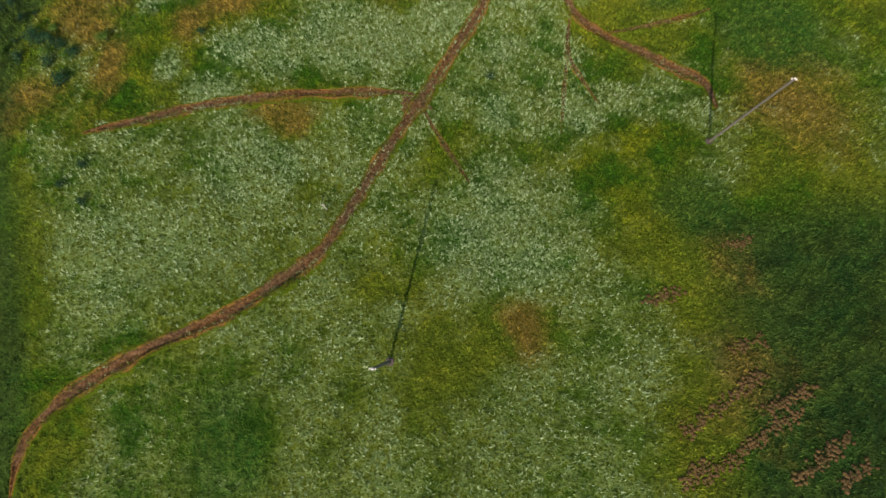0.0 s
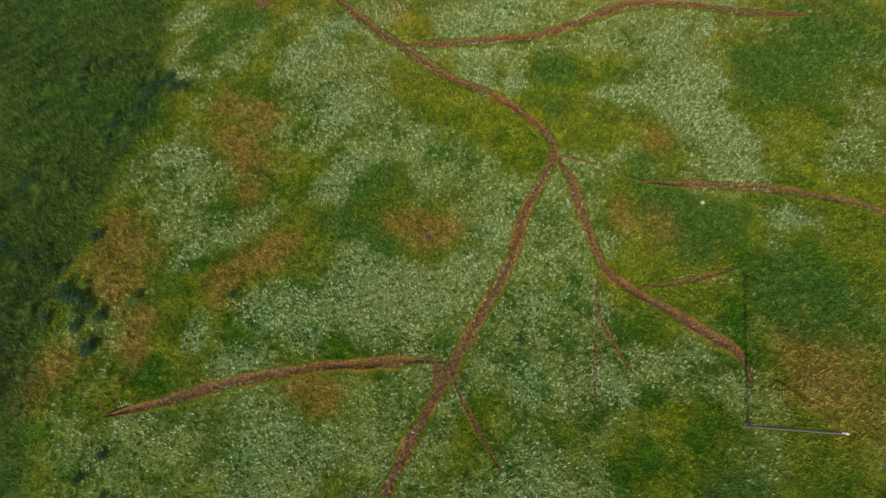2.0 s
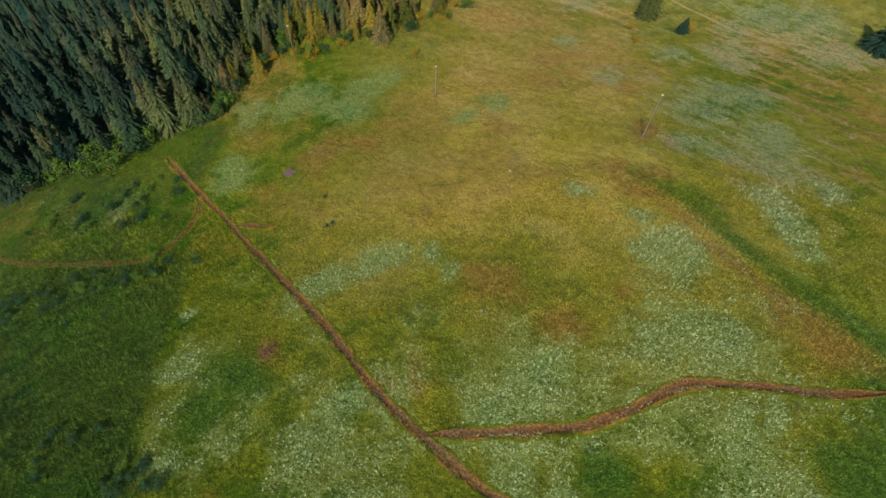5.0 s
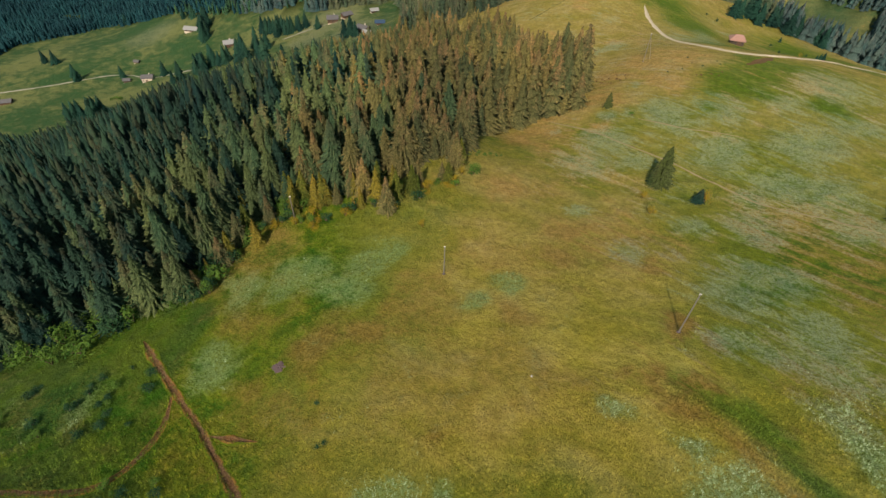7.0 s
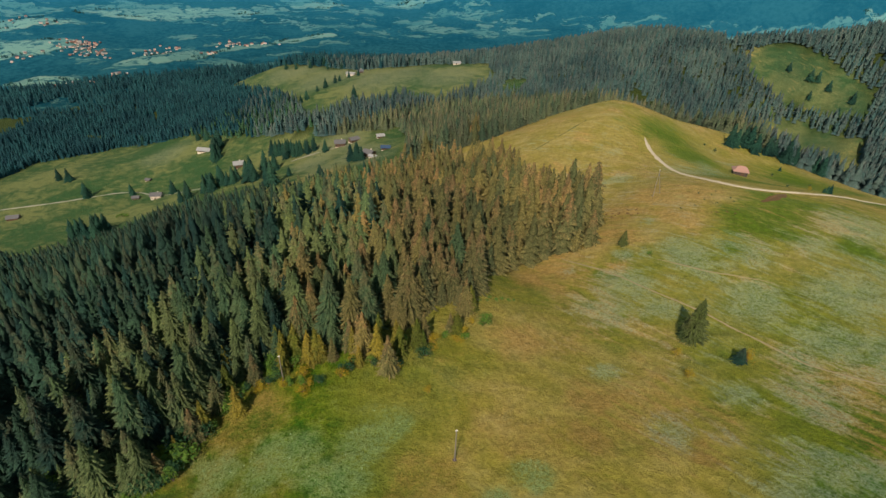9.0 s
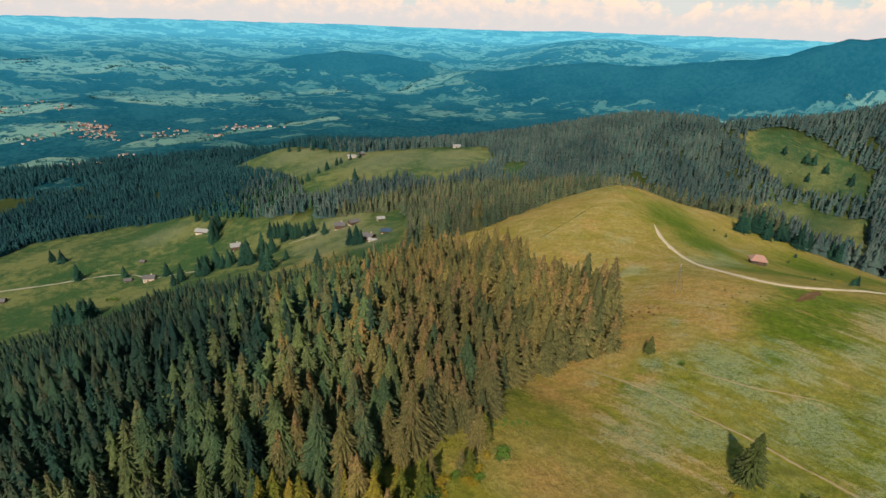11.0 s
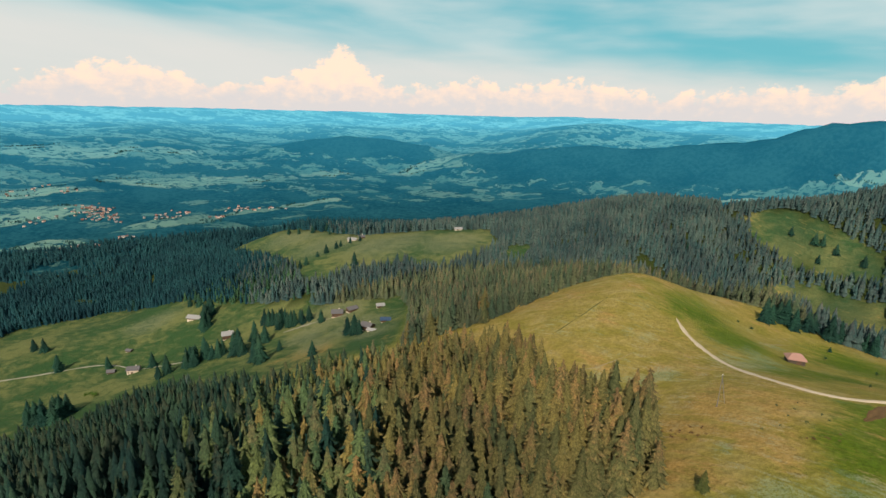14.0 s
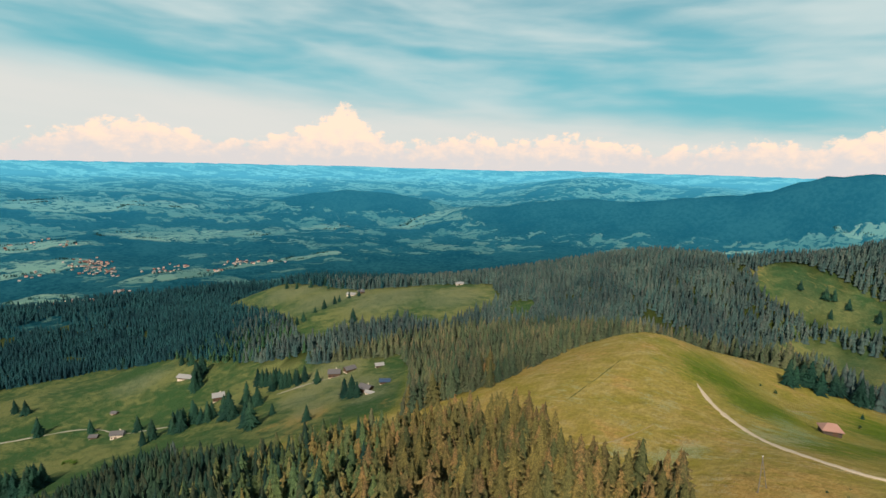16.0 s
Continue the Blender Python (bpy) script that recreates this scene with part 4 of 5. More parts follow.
# ---------------------------------------------------------------- spruces
def spruce_shape(rng, whorls, spokes, rungs=2):
    """The crown of a spruce, one metre high: tiers of drooping boughs. Vertices, triangles."""
    verts, tris = [], []
    for w in range(whorls):
        f = (w + rng.random() * 0.5) / whorls
        z = 0.06 + 0.92 * f
        reach = (0.195 * (1 - f) ** 0.86 + 0.004) * (0.85 + 0.3 * rng.random())
        count = max(4, int(spokes * (1 - 0.45 * f)))
        start = rng.random() * 6.28
        for s in range(count):
            a = start + 6.2832 * s / count + rng.uniform(-0.25, 0.25)
            r = reach * rng.uniform(0.55, 1.2)
            droop = r * rng.uniform(0.25, 0.95)
            half = 2.3 / count * rng.uniform(0.5, 1.1)
            base = len(verts)
            c, t = math.cos(a), math.sin(a)
            verts.append((0.0, 0.0, z + 0.025))
            for u, k in ((0.55, 1.0), (0.80, 0.8)) if rungs == 2 else ((0.65, 1.0),):
                for sign in (-1, 1):
                    b = a + sign * half * k * 0.62
                    verts.append((r * u * math.cos(b), r * u * math.sin(b), z - droop * u * u - 0.012 * rng.random()))
            verts.append((r * c, r * t, z - droop * 0.8 + 0.010))
            verts.append((r * 0.5 * c, r * 0.5 * t, z - droop * 0.12 + 0.022))
            if rungs == 2:
                tip, spine = base + 5, base + 6
                tris += [(base, base + 1, spine), (base, spine, base + 2), (base + 1, base + 3, spine), (spine, base + 4, base + 2), (base + 3, tip, spine), (spine, tip, base + 4)]
            else:
                tip, spine = base + 3, base + 4
                tris += [(base, base + 1, spine), (base, spine, base + 2), (base + 1, tip, spine), (spine, tip, base + 2)]
    # the dense heart of the crown
    heart, faces = spire_shape(rng, 8, 9)
    tris += [tuple(int(i) + len(verts) for i in f) for f in faces]
    verts += [(x * 0.84, y * 0.84, z * 0.97) for x, y, z in heart]
    return np.array(verts), np.array(tris)


def spire_shape(rng, tiers, sides):
    """A far spruce: a few ragged cones."""
    verts, tris = [], []
    for w in range(tiers):
        f = w / tiers
        r = 0.18 * (1 - f) ** 0.85
        top, low = min(1.0, 0.10 + 0.9 * (f + 1.5 / tiers)), 0.05 + 0.9 * f
        base = len(verts)
        verts.append((rng.uniform(-0.008, 0.008), rng.uniform(-0.008, 0.008), top))
        for s in range(sides):
            a, q = 6.2832 * (s + 0.5 * w) / sides, r * (1.22 if s % 2 else 0.62) * rng.uniform(0.75, 1.2)
            verts.append((q * math.cos(a), q * math.sin(a), low + rng.uniform(-0.03, 0.02)))
        tris += [(base, base + 1 + s, base + 1 + (s + 1) % sides) for s in range(sides)]
    return np.array(verts), np.array(tris)


def scatter(x0, x1, y0, y1, spacing, seed):
    """Places in a jittered grid."""
    rng = np.random.default_rng(seed)
    gx, gy = np.meshgrid(np.arange(x0, x1, spacing), np.arange(y0, y1, spacing))
    x = gx.ravel() + rng.uniform(-0.45, 0.45, gx.size) * spacing
    y = gy.ravel() + rng.uniform(-0.45, 0.45, gx.size) * spacing
    return x, y


def tipness(v):
    """How far out on its bough each point of a crown lies."""
    return np.hypot(v[:, 0], v[:, 1]) / (0.195 * np.clip(1 - v[:, 2], 0, 1) ** 0.86 + 0.010)


def plant(name, shapes, x, y, tall, seed, label, mat, sink=0.3, broad=1.1):
    """Many trees in one mesh of kind stuff."""
    rng = np.random.default_rng(seed)
    z = height(x, y) - sink
    pick = rng.integers(0, len(shapes), len(x))
    vs, ts, tones, ups, tips, base = [], [], [], [], [], 0
    for n, (v, t) in enumerate(shapes):
        who = np.where(pick == n)[0]
        a = rng.uniform(0, 6.28, len(who))
        wide = broad * rng.uniform(0.84, 1.16, len(who)) * tall[who]
        c, s = np.cos(a) * wide, np.sin(a) * wide
        px = v[None, :, 0] * c[:, None] - v[None, :, 1] * s[:, None] + x[who][:, None]
        py = v[None, :, 0] * s[:, None] + v[None, :, 1] * c[:, None] + y[who][:, None]
        pz = v[None, :, 2] * tall[who][:, None] + z[who][:, None]
        vs.append(np.stack([px, py, pz], -1).reshape(-1, 3))
        ts.append((t[None] + (np.arange(len(who)) * len(v))[:, None, None] + base).reshape(-1, 3))
        tones.append(np.repeat(rng.random(len(who)), len(v)))
        ups.append(np.tile(v[:, 2], len(who)))
        tips.append(np.tile(tipness(v), len(who)))
        base += len(who) * len(v)
    me = mesh_of(name, np.concatenate(vs), np.concatenate(ts), [mat], {"tone": np.concatenate(tones), "up": np.concatenate(ups), "tip": np.concatenate(tips)})
    return tagged(new(name, me), label, "forest", kind="stuff")


def tree_parts(ob, crown, trunk):
    for name, data in (("crown", crown), ("trunk", trunk)):
        new(name, data).parent = ob


def trunk_mesh():
    bm = cone(bmesh.new(), 0.014, 0.003, 0.96, (0, 0, 0.48), 7)
    me = bpy.data.meshes.new("trunk")
    bm.to_mesh(me)
    bm.free()
    me.materials.append(BARK)
    return me


def spruce_models(count, whorls, spokes, rungs, seed, mat):
    rng = random.Random(seed)
    made = []
    for n in range(count):
        v, t = spruce_shape(rng, whorls, spokes, rungs)
        made.append((mesh_of("crown", v, t, [mat], {"tone": np.full(len(v), n / count), "up": v[:, 2], "tip": tipness(v)}), trunk_mesh()))
    return made


NEAR_SPRUCES = spruce_models(6, 42, 14, 1, 4, NEEDLES)
MID_SPRUCES = spruce_models(4, 42, 14, 1, 5, MID_NEEDLES)
SHADE_SPRUCES = spruce_models(4, 42, 14, 1, 6, DARK_NEEDLES)
MEADOW_SPRUCES = spruce_models(2, 40, 16, 1, 12, MEADOW_NEEDLES)
GOLD_SPRUCES = spruce_models(3, 20, 9, 2, 9, GOLD_NEEDLES)
VALLEY_SPRUCES = spruce_models(4, 16, 9, 1, 5, VALLEY_NEEDLES)
DICE = random.Random(17)


def spruce(x, y, tall, models, label, group="", wide=1.0, sink=0.2):
    ob = thing("spruce_tree", (x, y, ground_at(x, y) - sink), label, "tree", group, DICE.uniform(0, 360))
    broad = tall * wide * DICE.uniform(0.9, 1.1)
    ob.scale = (broad, broad, tall)
    tree_parts(ob, *DICE.choice(models))
    return ob


def build_woods():
    rng = random.Random(4)
    # near wood: every tree a thing along the meadow's edge
    x, y = scatter(-260, 80, 110, 480, 3.9, 1)
    keep = wooded(x, y) & (y > 140) & (fractal(x, y, 26, 63) > np.where(x < -95, 0.36, 0.26)) & (wooded(x + 3, y - 6) | (x > -10) | (x < -72))
    # two dark hollows where the trees stand apart
    keep &= (np.hypot(x + 119, (y - 187) * 1.2) > 12.5) & (np.hypot(x + 152, y - 208) > 9) & (np.hypot(x + 92, y - 205) > 6)
    x, y = x[keep], y[keep]
    toward = np.hypot(x + 12, y - 120)
    order = np.argsort(toward)
    near, behind, rest = order[:160], order[160:340], order[340:]
    for i in near:
        tall = DICE.uniform(13, 23) * (0.62 if DICE.random() < 0.2 else 1.0)
        if x[i] < -5 and not wooded(x[i : i + 1] + 4, y[i : i + 1] - 10)[0]:
            tall *= DICE.uniform(0.5, 0.85)
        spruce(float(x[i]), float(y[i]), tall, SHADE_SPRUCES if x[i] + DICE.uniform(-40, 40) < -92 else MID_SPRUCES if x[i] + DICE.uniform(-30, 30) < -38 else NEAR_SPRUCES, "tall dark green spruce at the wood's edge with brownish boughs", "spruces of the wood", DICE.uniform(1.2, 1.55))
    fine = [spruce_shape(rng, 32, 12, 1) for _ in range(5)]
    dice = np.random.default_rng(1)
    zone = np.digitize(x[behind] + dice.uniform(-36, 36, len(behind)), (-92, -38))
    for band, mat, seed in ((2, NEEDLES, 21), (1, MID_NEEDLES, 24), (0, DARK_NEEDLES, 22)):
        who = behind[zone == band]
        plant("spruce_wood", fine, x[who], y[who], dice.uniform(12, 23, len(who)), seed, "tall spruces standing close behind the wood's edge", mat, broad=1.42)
    shapes = [spruce_shape(rng, 12, 8, 1) for _ in range(7)]
    plain = [spire_shape(rng, 8, 7) for _ in range(7)]
    dice = np.random.default_rng(2)
    tall = dice.uniform(11, 25, len(rest)) * np.where(dice.random(len(rest)) < 0.2, 0.7, 1.0)
    rx, ry = x[rest], y[rest]
    tall = tall * np.interp(ry, [240, 260, 310, 350], [1.0, 1.28, 1.22, 1.0])
    # trees down the left slope take the needles with painted shade
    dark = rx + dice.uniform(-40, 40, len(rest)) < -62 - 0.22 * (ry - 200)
    back = (ry + dice.uniform(-45, 45, len(rest)) > 425) & ~dark
    plant("spruce_wood", shapes, rx[back], ry[back], tall[back], 5, "dull green and brownish spruces behind the wood's crest", BELT_NEEDLES, broad=1.28)
    rx, ry, tall, dark = rx[~back], ry[~back], tall[~back], dark[~back]
    brown = ~dark & (rx + dice.uniform(-30, 30, len(rx)) > -48 - 0.1 * (ry - 200))
    plant("spruce_wood", shapes, rx[brown], ry[brown], tall[brown], 3, "dense wood of tall brownish green spruces on the slope", NEEDLES, broad=1.4)
    plant("spruce_wood", shapes, rx[~dark & ~brown], ry[~dark & ~brown], tall[~dark & ~brown], 25, "dense wood of tall green spruces on the slope", MID_NEEDLES, broad=1.4)
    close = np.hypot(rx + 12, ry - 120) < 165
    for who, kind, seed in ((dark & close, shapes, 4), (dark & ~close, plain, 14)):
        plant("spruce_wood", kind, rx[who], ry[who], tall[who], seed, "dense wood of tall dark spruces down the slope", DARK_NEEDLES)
    # woods of the middle distance
    x, y = scatter(-760, 640, 120, 1000, 5.3, 5)
    keep = wooded(x, y) & ~((x > -260) & (x < 80) & (y < 480)) & (x > -0.95 * y - 60) & (x < 0.95 * y + 60) & (fractal(x, y, 60, 61) > 0.24)
    x, y = x[keep], y[keep]
    tall = np.random.default_rng(6).uniform(11, 19, len(x)) * np.where((y < 660) & (x > -130), 1.15, 1.0)
    dice = np.random.default_rng(15)
    jx, jy = x + dice.uniform(-60, 60, len(x)), y + dice.uniform(-60, 60, len(x))
    # woods far enough off to take the haze-tinted needles
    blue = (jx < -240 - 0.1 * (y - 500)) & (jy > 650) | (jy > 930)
    fresh = np.hypot((jx + 285) / 85, (jy - 735) / 48) < 1
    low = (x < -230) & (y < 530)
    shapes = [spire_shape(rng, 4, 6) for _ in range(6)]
    plant("spruce_wood", shapes, x[low], y[low], tall[low], 9, "spruces low on the slope, darkened as if in shade", DARK_NEEDLES)
    plant("spruce_wood", shapes, x[fresh & ~low], y[fresh & ~low], tall[fresh & ~low] * 0.8, 19, "lighter green mixed wood beyond the farms", FRESH_NEEDLES)
    low |= fresh
    blue, x, y, tall = blue[~low], x[~low], y[~low], tall[~low]
    belt = ~blue & (y < 640) & (x > -140) & (x < 220)
    plant("spruce_wood", plain, x[belt], y[belt], tall[belt], 23, "belt of brownish green spruces behind the grassy hill", BELT_NEEDLES)
    x, y, tall, blue = x[~belt], y[~belt], tall[~belt], blue[~belt]
    plant("spruce_wood", shapes, x[~blue], y[~blue], tall[~blue], 7, "spruce woods on the hills of the middle distance", HAZED_NEEDLES)
    plant("spruce_wood", shapes, x[blue], y[blue], tall[blue], 8, "dark spruce woods beyond the farms, tinted blue for haze", HAZE_BLUE_NEEDLES)
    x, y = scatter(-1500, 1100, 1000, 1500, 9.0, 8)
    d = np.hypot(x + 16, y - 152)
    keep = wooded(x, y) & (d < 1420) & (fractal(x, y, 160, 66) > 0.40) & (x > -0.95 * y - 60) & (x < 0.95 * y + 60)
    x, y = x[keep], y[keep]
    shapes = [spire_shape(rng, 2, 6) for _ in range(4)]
    plant("spruce_wood", shapes, x, y, np.random.default_rng(10).uniform(12, 22, len(x)), 11, "far dark spruce woods towards the valley", HAZE_BLUE_NEEDLES)
    # hedgerows and belts of trees between the fields of the far valley
    dice = np.random.default_rng(31)
    xs, ys = [], []
    for cx, cy, long, wide, turn in FAR_FIELDS:
        c, q = math.cos(radians(turn)), math.sin(radians(turn))
        for n in range(5):
            a0, span = dice.uniform(0, 6.28), dice.uniform(0.3, 0.9)
            r = dice.uniform(0.55, 1.1)
            a = np.arange(a0, a0 + span, 6.0 / long)
            u, v = long * r * np.cos(a) + dice.normal(0, 3, len(a)), wide * r * np.sin(a) + dice.normal(0, 3, len(a))
            xs.append(cx + u * c - v * q)
            ys.append(cy + u * q + v * c)
    x, y = np.concatenate(xs), np.concatenate(ys)
    shapes = [spire_shape(rng, 2, 6) for _ in range(4)]
    plant("hedgerow", shapes, x, y, dice.uniform(3, 7, len(x)), 32, "far dark hedgerows and belts of trees between fields", HAZED_HEDGE_NEEDLES, broad=2.4)


build_woods()


def single_trees():
    # on the ridge
    spruce(53.2, 206, 13.8, MEADOW_SPRUCES, "broad old spruce standing alone in the meadow", "", 1.5)
    spruce(51.6, 206.4, 8.0, MEADOW_SPRUCES, "lower spruce grown against a broad old one", "", 1.7)
    spruce(50, 259, 6.8, MEADOW_SPRUCES, "small dark spruce standing alone in the grass", "", 1.7)
    spruce(61, 196.2, 5.2, SHADE_SPRUCES, "small dark spruce beside a yellowish shrub", "", 2.2)
    spruce(108, 182, 12, SHADE_SPRUCES, "dark spruce standing alone on the meadow's rim", "", 2.2)
    # among the farms
    spots = [(-514, 688, 17), (-496, 682, 18), (-439, 630, 21), (-382, 627, 16), (-323, 611, 18), (-286, 574, 21), (-290, 566, 15), (-492, 848, 17), (-342, 753, 19), (-360, 763, 15), (-213, 570, 27), (-219, 573, 23), (-209, 566, 20), (-205, 589, 24), (-175, 523, 27), (-182, 530, 22), (-193, 583, 20), (-166, 545, 11), (-123, 496, 13), (-172, 608, 17), (-163, 605, 16), (-157, 608, 17), (-167, 612, 14), (-104, 536, 17), (-97, 530, 19), (-92, 526, 14), (-132, 716, 18), (-142, 596, 14), (-265, 579, 16)]
    for n in range(16):
        spots.append((-250 + DICE.uniform(-20, 18), 582 + DICE.uniform(-9, 9), DICE.uniform(15, 22)))
    for n in range(9):
        t = n / 8
        spots.append((-294 - 18 * t + DICE.uniform(-5, 5), 674 + 42 * t + DICE.uniform(-6, 6), DICE.uniform(17, 25)))
    for n in range(15):
        t = n / 14
        spots.append((-213 + 36 * t + DICE.uniform(-4, 4), 630 - 20 * t + DICE.uniform(-7, 7), DICE.uniform(13, 19)))
    for n in range(14):
        spots.append((-366 + DICE.gauss(0, 12), 518 + DICE.gauss(0, 6), DICE.uniform(16, 23)))
    # along the upper meadow and the hill to the right
    for n in range(11):
        spots.append((-300 + 24 * n + DICE.uniform(-8, 8), 985 - 12 * n + DICE.uniform(-14, 14), DICE.uniform(8, 15)))
    for n in range(9):
        spots.append((-215 + 8 * n + DICE.uniform(-5, 5), 770 + 9 * n + DICE.uniform(-10, 10), DICE.uniform(9, 15)))
    for n in range(12):
        spots.append((184 + 5.0 * n + DICE.uniform(-5, 5), 458 - 1.4 * n + DICE.uniform(-7, 7), DICE.uniform(12, 18)))
    spots += [(418, 742, 16), (425, 738, 15), (432, 724, 14), (412, 722, 12), (448, 700, 15), (400, 760, 13), (255, 716, 15), (430, 690, 12), (310, 560, 14), (300, 548, 13), (330, 600, 15), (180, 342, 5), (184, 345, 6), (176, 339, 4), (204, 418, 4), (242, 432, 15)]
    for x, y, tall in spots:
        spruce(x, y, tall * 1.06, VALLEY_SPRUCES, "dark spruce standing in the valley meadow", "trees of the valley meadows", 1.7, 0.4)


single_trees()


# ---------------------------------------------------------------- shrubs
def leaf_cloud(rng, lumps, leaves, size):
    """A shrub's foliage of small bent leaves round a few lumps, about one metre across. Vertices, triangles."""
    verts, tris = [], []
    for c in range(lumps):
        a, q = rng.uniform(0, 6.28), rng.uniform(0.0, 0.34)
        centre = np.array([q * math.cos(a), q * math.sin(a), rng.uniform(0.25, 0.75) * (1 - 0.5 * q)])
        r = rng.uniform(0.16, 0.28)
        for n in range(leaves):
            d = np.array([rng.gauss(0, 1), rng.gauss(0, 1), rng.gauss(0.25, 1)])
            d /= np.linalg.norm(d) + 1e-6
            at = centre + d * r * rng.uniform(0.6, 1.05)
            u = np.array([rng.gauss(0, 1), rng.gauss(0, 1), rng.gauss(0, 0.6)])
            u = u / (np.linalg.norm(u) + 1e-6) * size * rng.uniform(0.7, 1.3)
            v = np.cross(u, d) * 0.8
            base = len(verts)
            verts += [at - u, at + v * 0.6 + d * size * 0.2, at + u, at - v * 0.6 + d * size * 0.2]
            tris += [(base, base + 1, base + 2), (base, base + 2, base + 3)]
    return np.array(verts), np.array(tris)


def stems_mesh():
    bm = bmesh.new()
    for n in range(5):
        tilt = Euler((0.35 * math.cos(1.3 * n), 0.35 * math.sin(1.3 * n), 0)).to_matrix()
        cone(bm, 0.022, 0.008, 0.6, tilt @ Vector((0, 0, 0.28)), 5, tilt)
    me = bpy.data.meshes.new("stem")
    bm.to_mesh(me)
    bm.free()
    me.materials.append(BARK)
    return me


def shrub_models(mat, count, lumps, leaves, size, seed):
    rng = random.Random(seed)
    stems = stems_mesh()
    return [(mesh_of("foliage", *leaf_cloud(rng, lumps, leaves, size), [mat]), stems) for _ in range(count)]


GREEN_SHRUBS = shrub_models(GREEN_LEAF, 3, 11, 38, 0.05, 1)
DARK_SHRUBS = shrub_models(DARK_LEAF, 3, 11, 38, 0.05, 2)
HEATH_SHRUBS = shrub_models(HEATH_LEAF, 2, 10, 44, 0.05, 7)
YELLOW_SHRUBS = shrub_models(YELLOW_LEAF, 3, 10, 44, 0.045, 3)


def shrub(x, y, wide, tall, models, label, group=""):
    ob = thing("shrub", (x, y, ground_at(x, y) - 0.1), label, "shrub", group, DICE.uniform(0, 360))
    ob.scale = (wide, wide, tall)
    foliage, stems = DICE.choice(models)
    new("foliage", foliage).parent = ob
    new("stem", stems).parent = ob


def build_shrubs():
    # leafy growth along the wood's edge
    for x, y in [(-97, 152), (-90, 158), (-105, 147), (-79, 160), (-74, 164), (-87, 150), (-117, 150), (-106, 155), (-88, 163), (-112, 145), (-82, 155), (-95, 146), (-123, 146), (-70, 170)]:
        for n in range(2):
            shrub(x + DICE.uniform(-3, 3), y + DICE.uniform(-3, 3), DICE.uniform(6, 9), DICE.uniform(4, 8), DICE.choice((GREEN_SHRUBS, DARK_SHRUBS, GREEN_SHRUBS)), "round leafy green shrub at the foot of the wood", "shrubs at the wood's edge")
    for x, y in [(-55, 193), (-48, 192), (-41, 193), (-34, 190), (-26, 188), (-18, 197), (-66, 184), (-68, 176), (-68, 169), (-67, 192), (-60, 189), (-22, 195), (-44, 196), (-37, 196), (-30, 195), (-57, 196), (-50, 198), (-63, 181), (-66, 173), (-12, 204), (-8, 212), (-20, 200), (-27, 196), (-34, 198), (-70, 165)]:
        for n in range(DICE.choice((1, 2))):
            spruce(x + DICE.uniform(-3.5, 3.5), y + DICE.uniform(-2, 4), DICE.uniform(6, 13), DICE.choice((GOLD_SPRUCES, GOLD_SPRUCES, NEAR_SPRUCES)), "young golden green spruce at the wood's edge", "young spruces at the wood's edge", DICE.uniform(1.15, 1.5))
    for n in range(46):
        x, y = DICE.choice(((-69, 164), (-66, 172), (-64, 180), (-61, 186), (-56, 191), (-48, 195), (-72, 160), (-63, 183), (-52, 193)))
        shrub(x + DICE.uniform(-4, 2), y + DICE.uniform(-2, 5), DICE.uniform(3, 6), DICE.uniform(2.5, 5.5), DICE.choice((GREEN_SHRUBS, GREEN_SHRUBS, DARK_SHRUBS)), "leafy bright green shrub along the wood's edge", "shrubs along the wood")
    for n in range(34):
        t = n / 33
        shrub(-62 + 60 * t + DICE.uniform(-4, 4), 186 + 22 * t * t + DICE.uniform(-3, 4), DICE.uniform(2.5, 5.5), DICE.uniform(2, 4.6), DICE.choice((GREEN_SHRUBS, DARK_SHRUBS, GREEN_SHRUBS, YELLOW_SHRUBS)), "low leafy shrub in front of the wood", "low shrubs before the wood")
    shrub(-16.5, 183, 2.6, 3.2, YELLOW_SHRUBS, "yellow-leaved shrub standing by itself in the grass")
    shrub(62.8, 196.2, 4.4, 5.4, YELLOW_SHRUBS, "yellowish shrub beside a small spruce")
    shrub(45.7, 190, 4.0, 3.6, YELLOW_SHRUBS, "yellow-leaved shrub in the dry grass")
    shrub(46.5, 199, 3.8, 2.8, YELLOW_SHRUBS, "yellow-leaved shrub in the dry grass")
    shrub(56, 249, 2.6, 2.4, GREEN_SHRUBS, "low green shrub in the pale grass")
    shrub(167, 435, 3.4, 3.2, DARK_SHRUBS, "dark shrub on the bare hillside")
    shrub(161, 440, 3.0, 2.0, DARK_SHRUBS, "dark shrub on the bare hillside")
    shrub(188, 400, 2.6, 2.4, DARK_SHRUBS, "dark shrub on the bare hillside")
    # low scrub on the steep bank and in the meadow
    for n in range(30):
        t = n / 29
        shrub(-93 + 34 * t + DICE.uniform(-4, 4), 100 + 13 * t + DICE.uniform(-3, 3), DICE.uniform(1.5, 3.6), DICE.uniform(1.0, 2.2), DICE.choice((GREEN_SHRUBS, DARK_SHRUBS, DARK_SHRUBS)), "low green scrub on the steep grassy bank", "scrub on the bank")
    for n in range(20):
        shrub(-79 + DICE.uniform(-26, 10), 133 + DICE.uniform(-10, 8), DICE.uniform(1.5, 3.6), DICE.uniform(1.0, 2.4), DICE.choice((GREEN_SHRUBS, DARK_SHRUBS, DARK_SHRUBS)), "low green scrub on the steep grassy bank", "scrub on the bank")
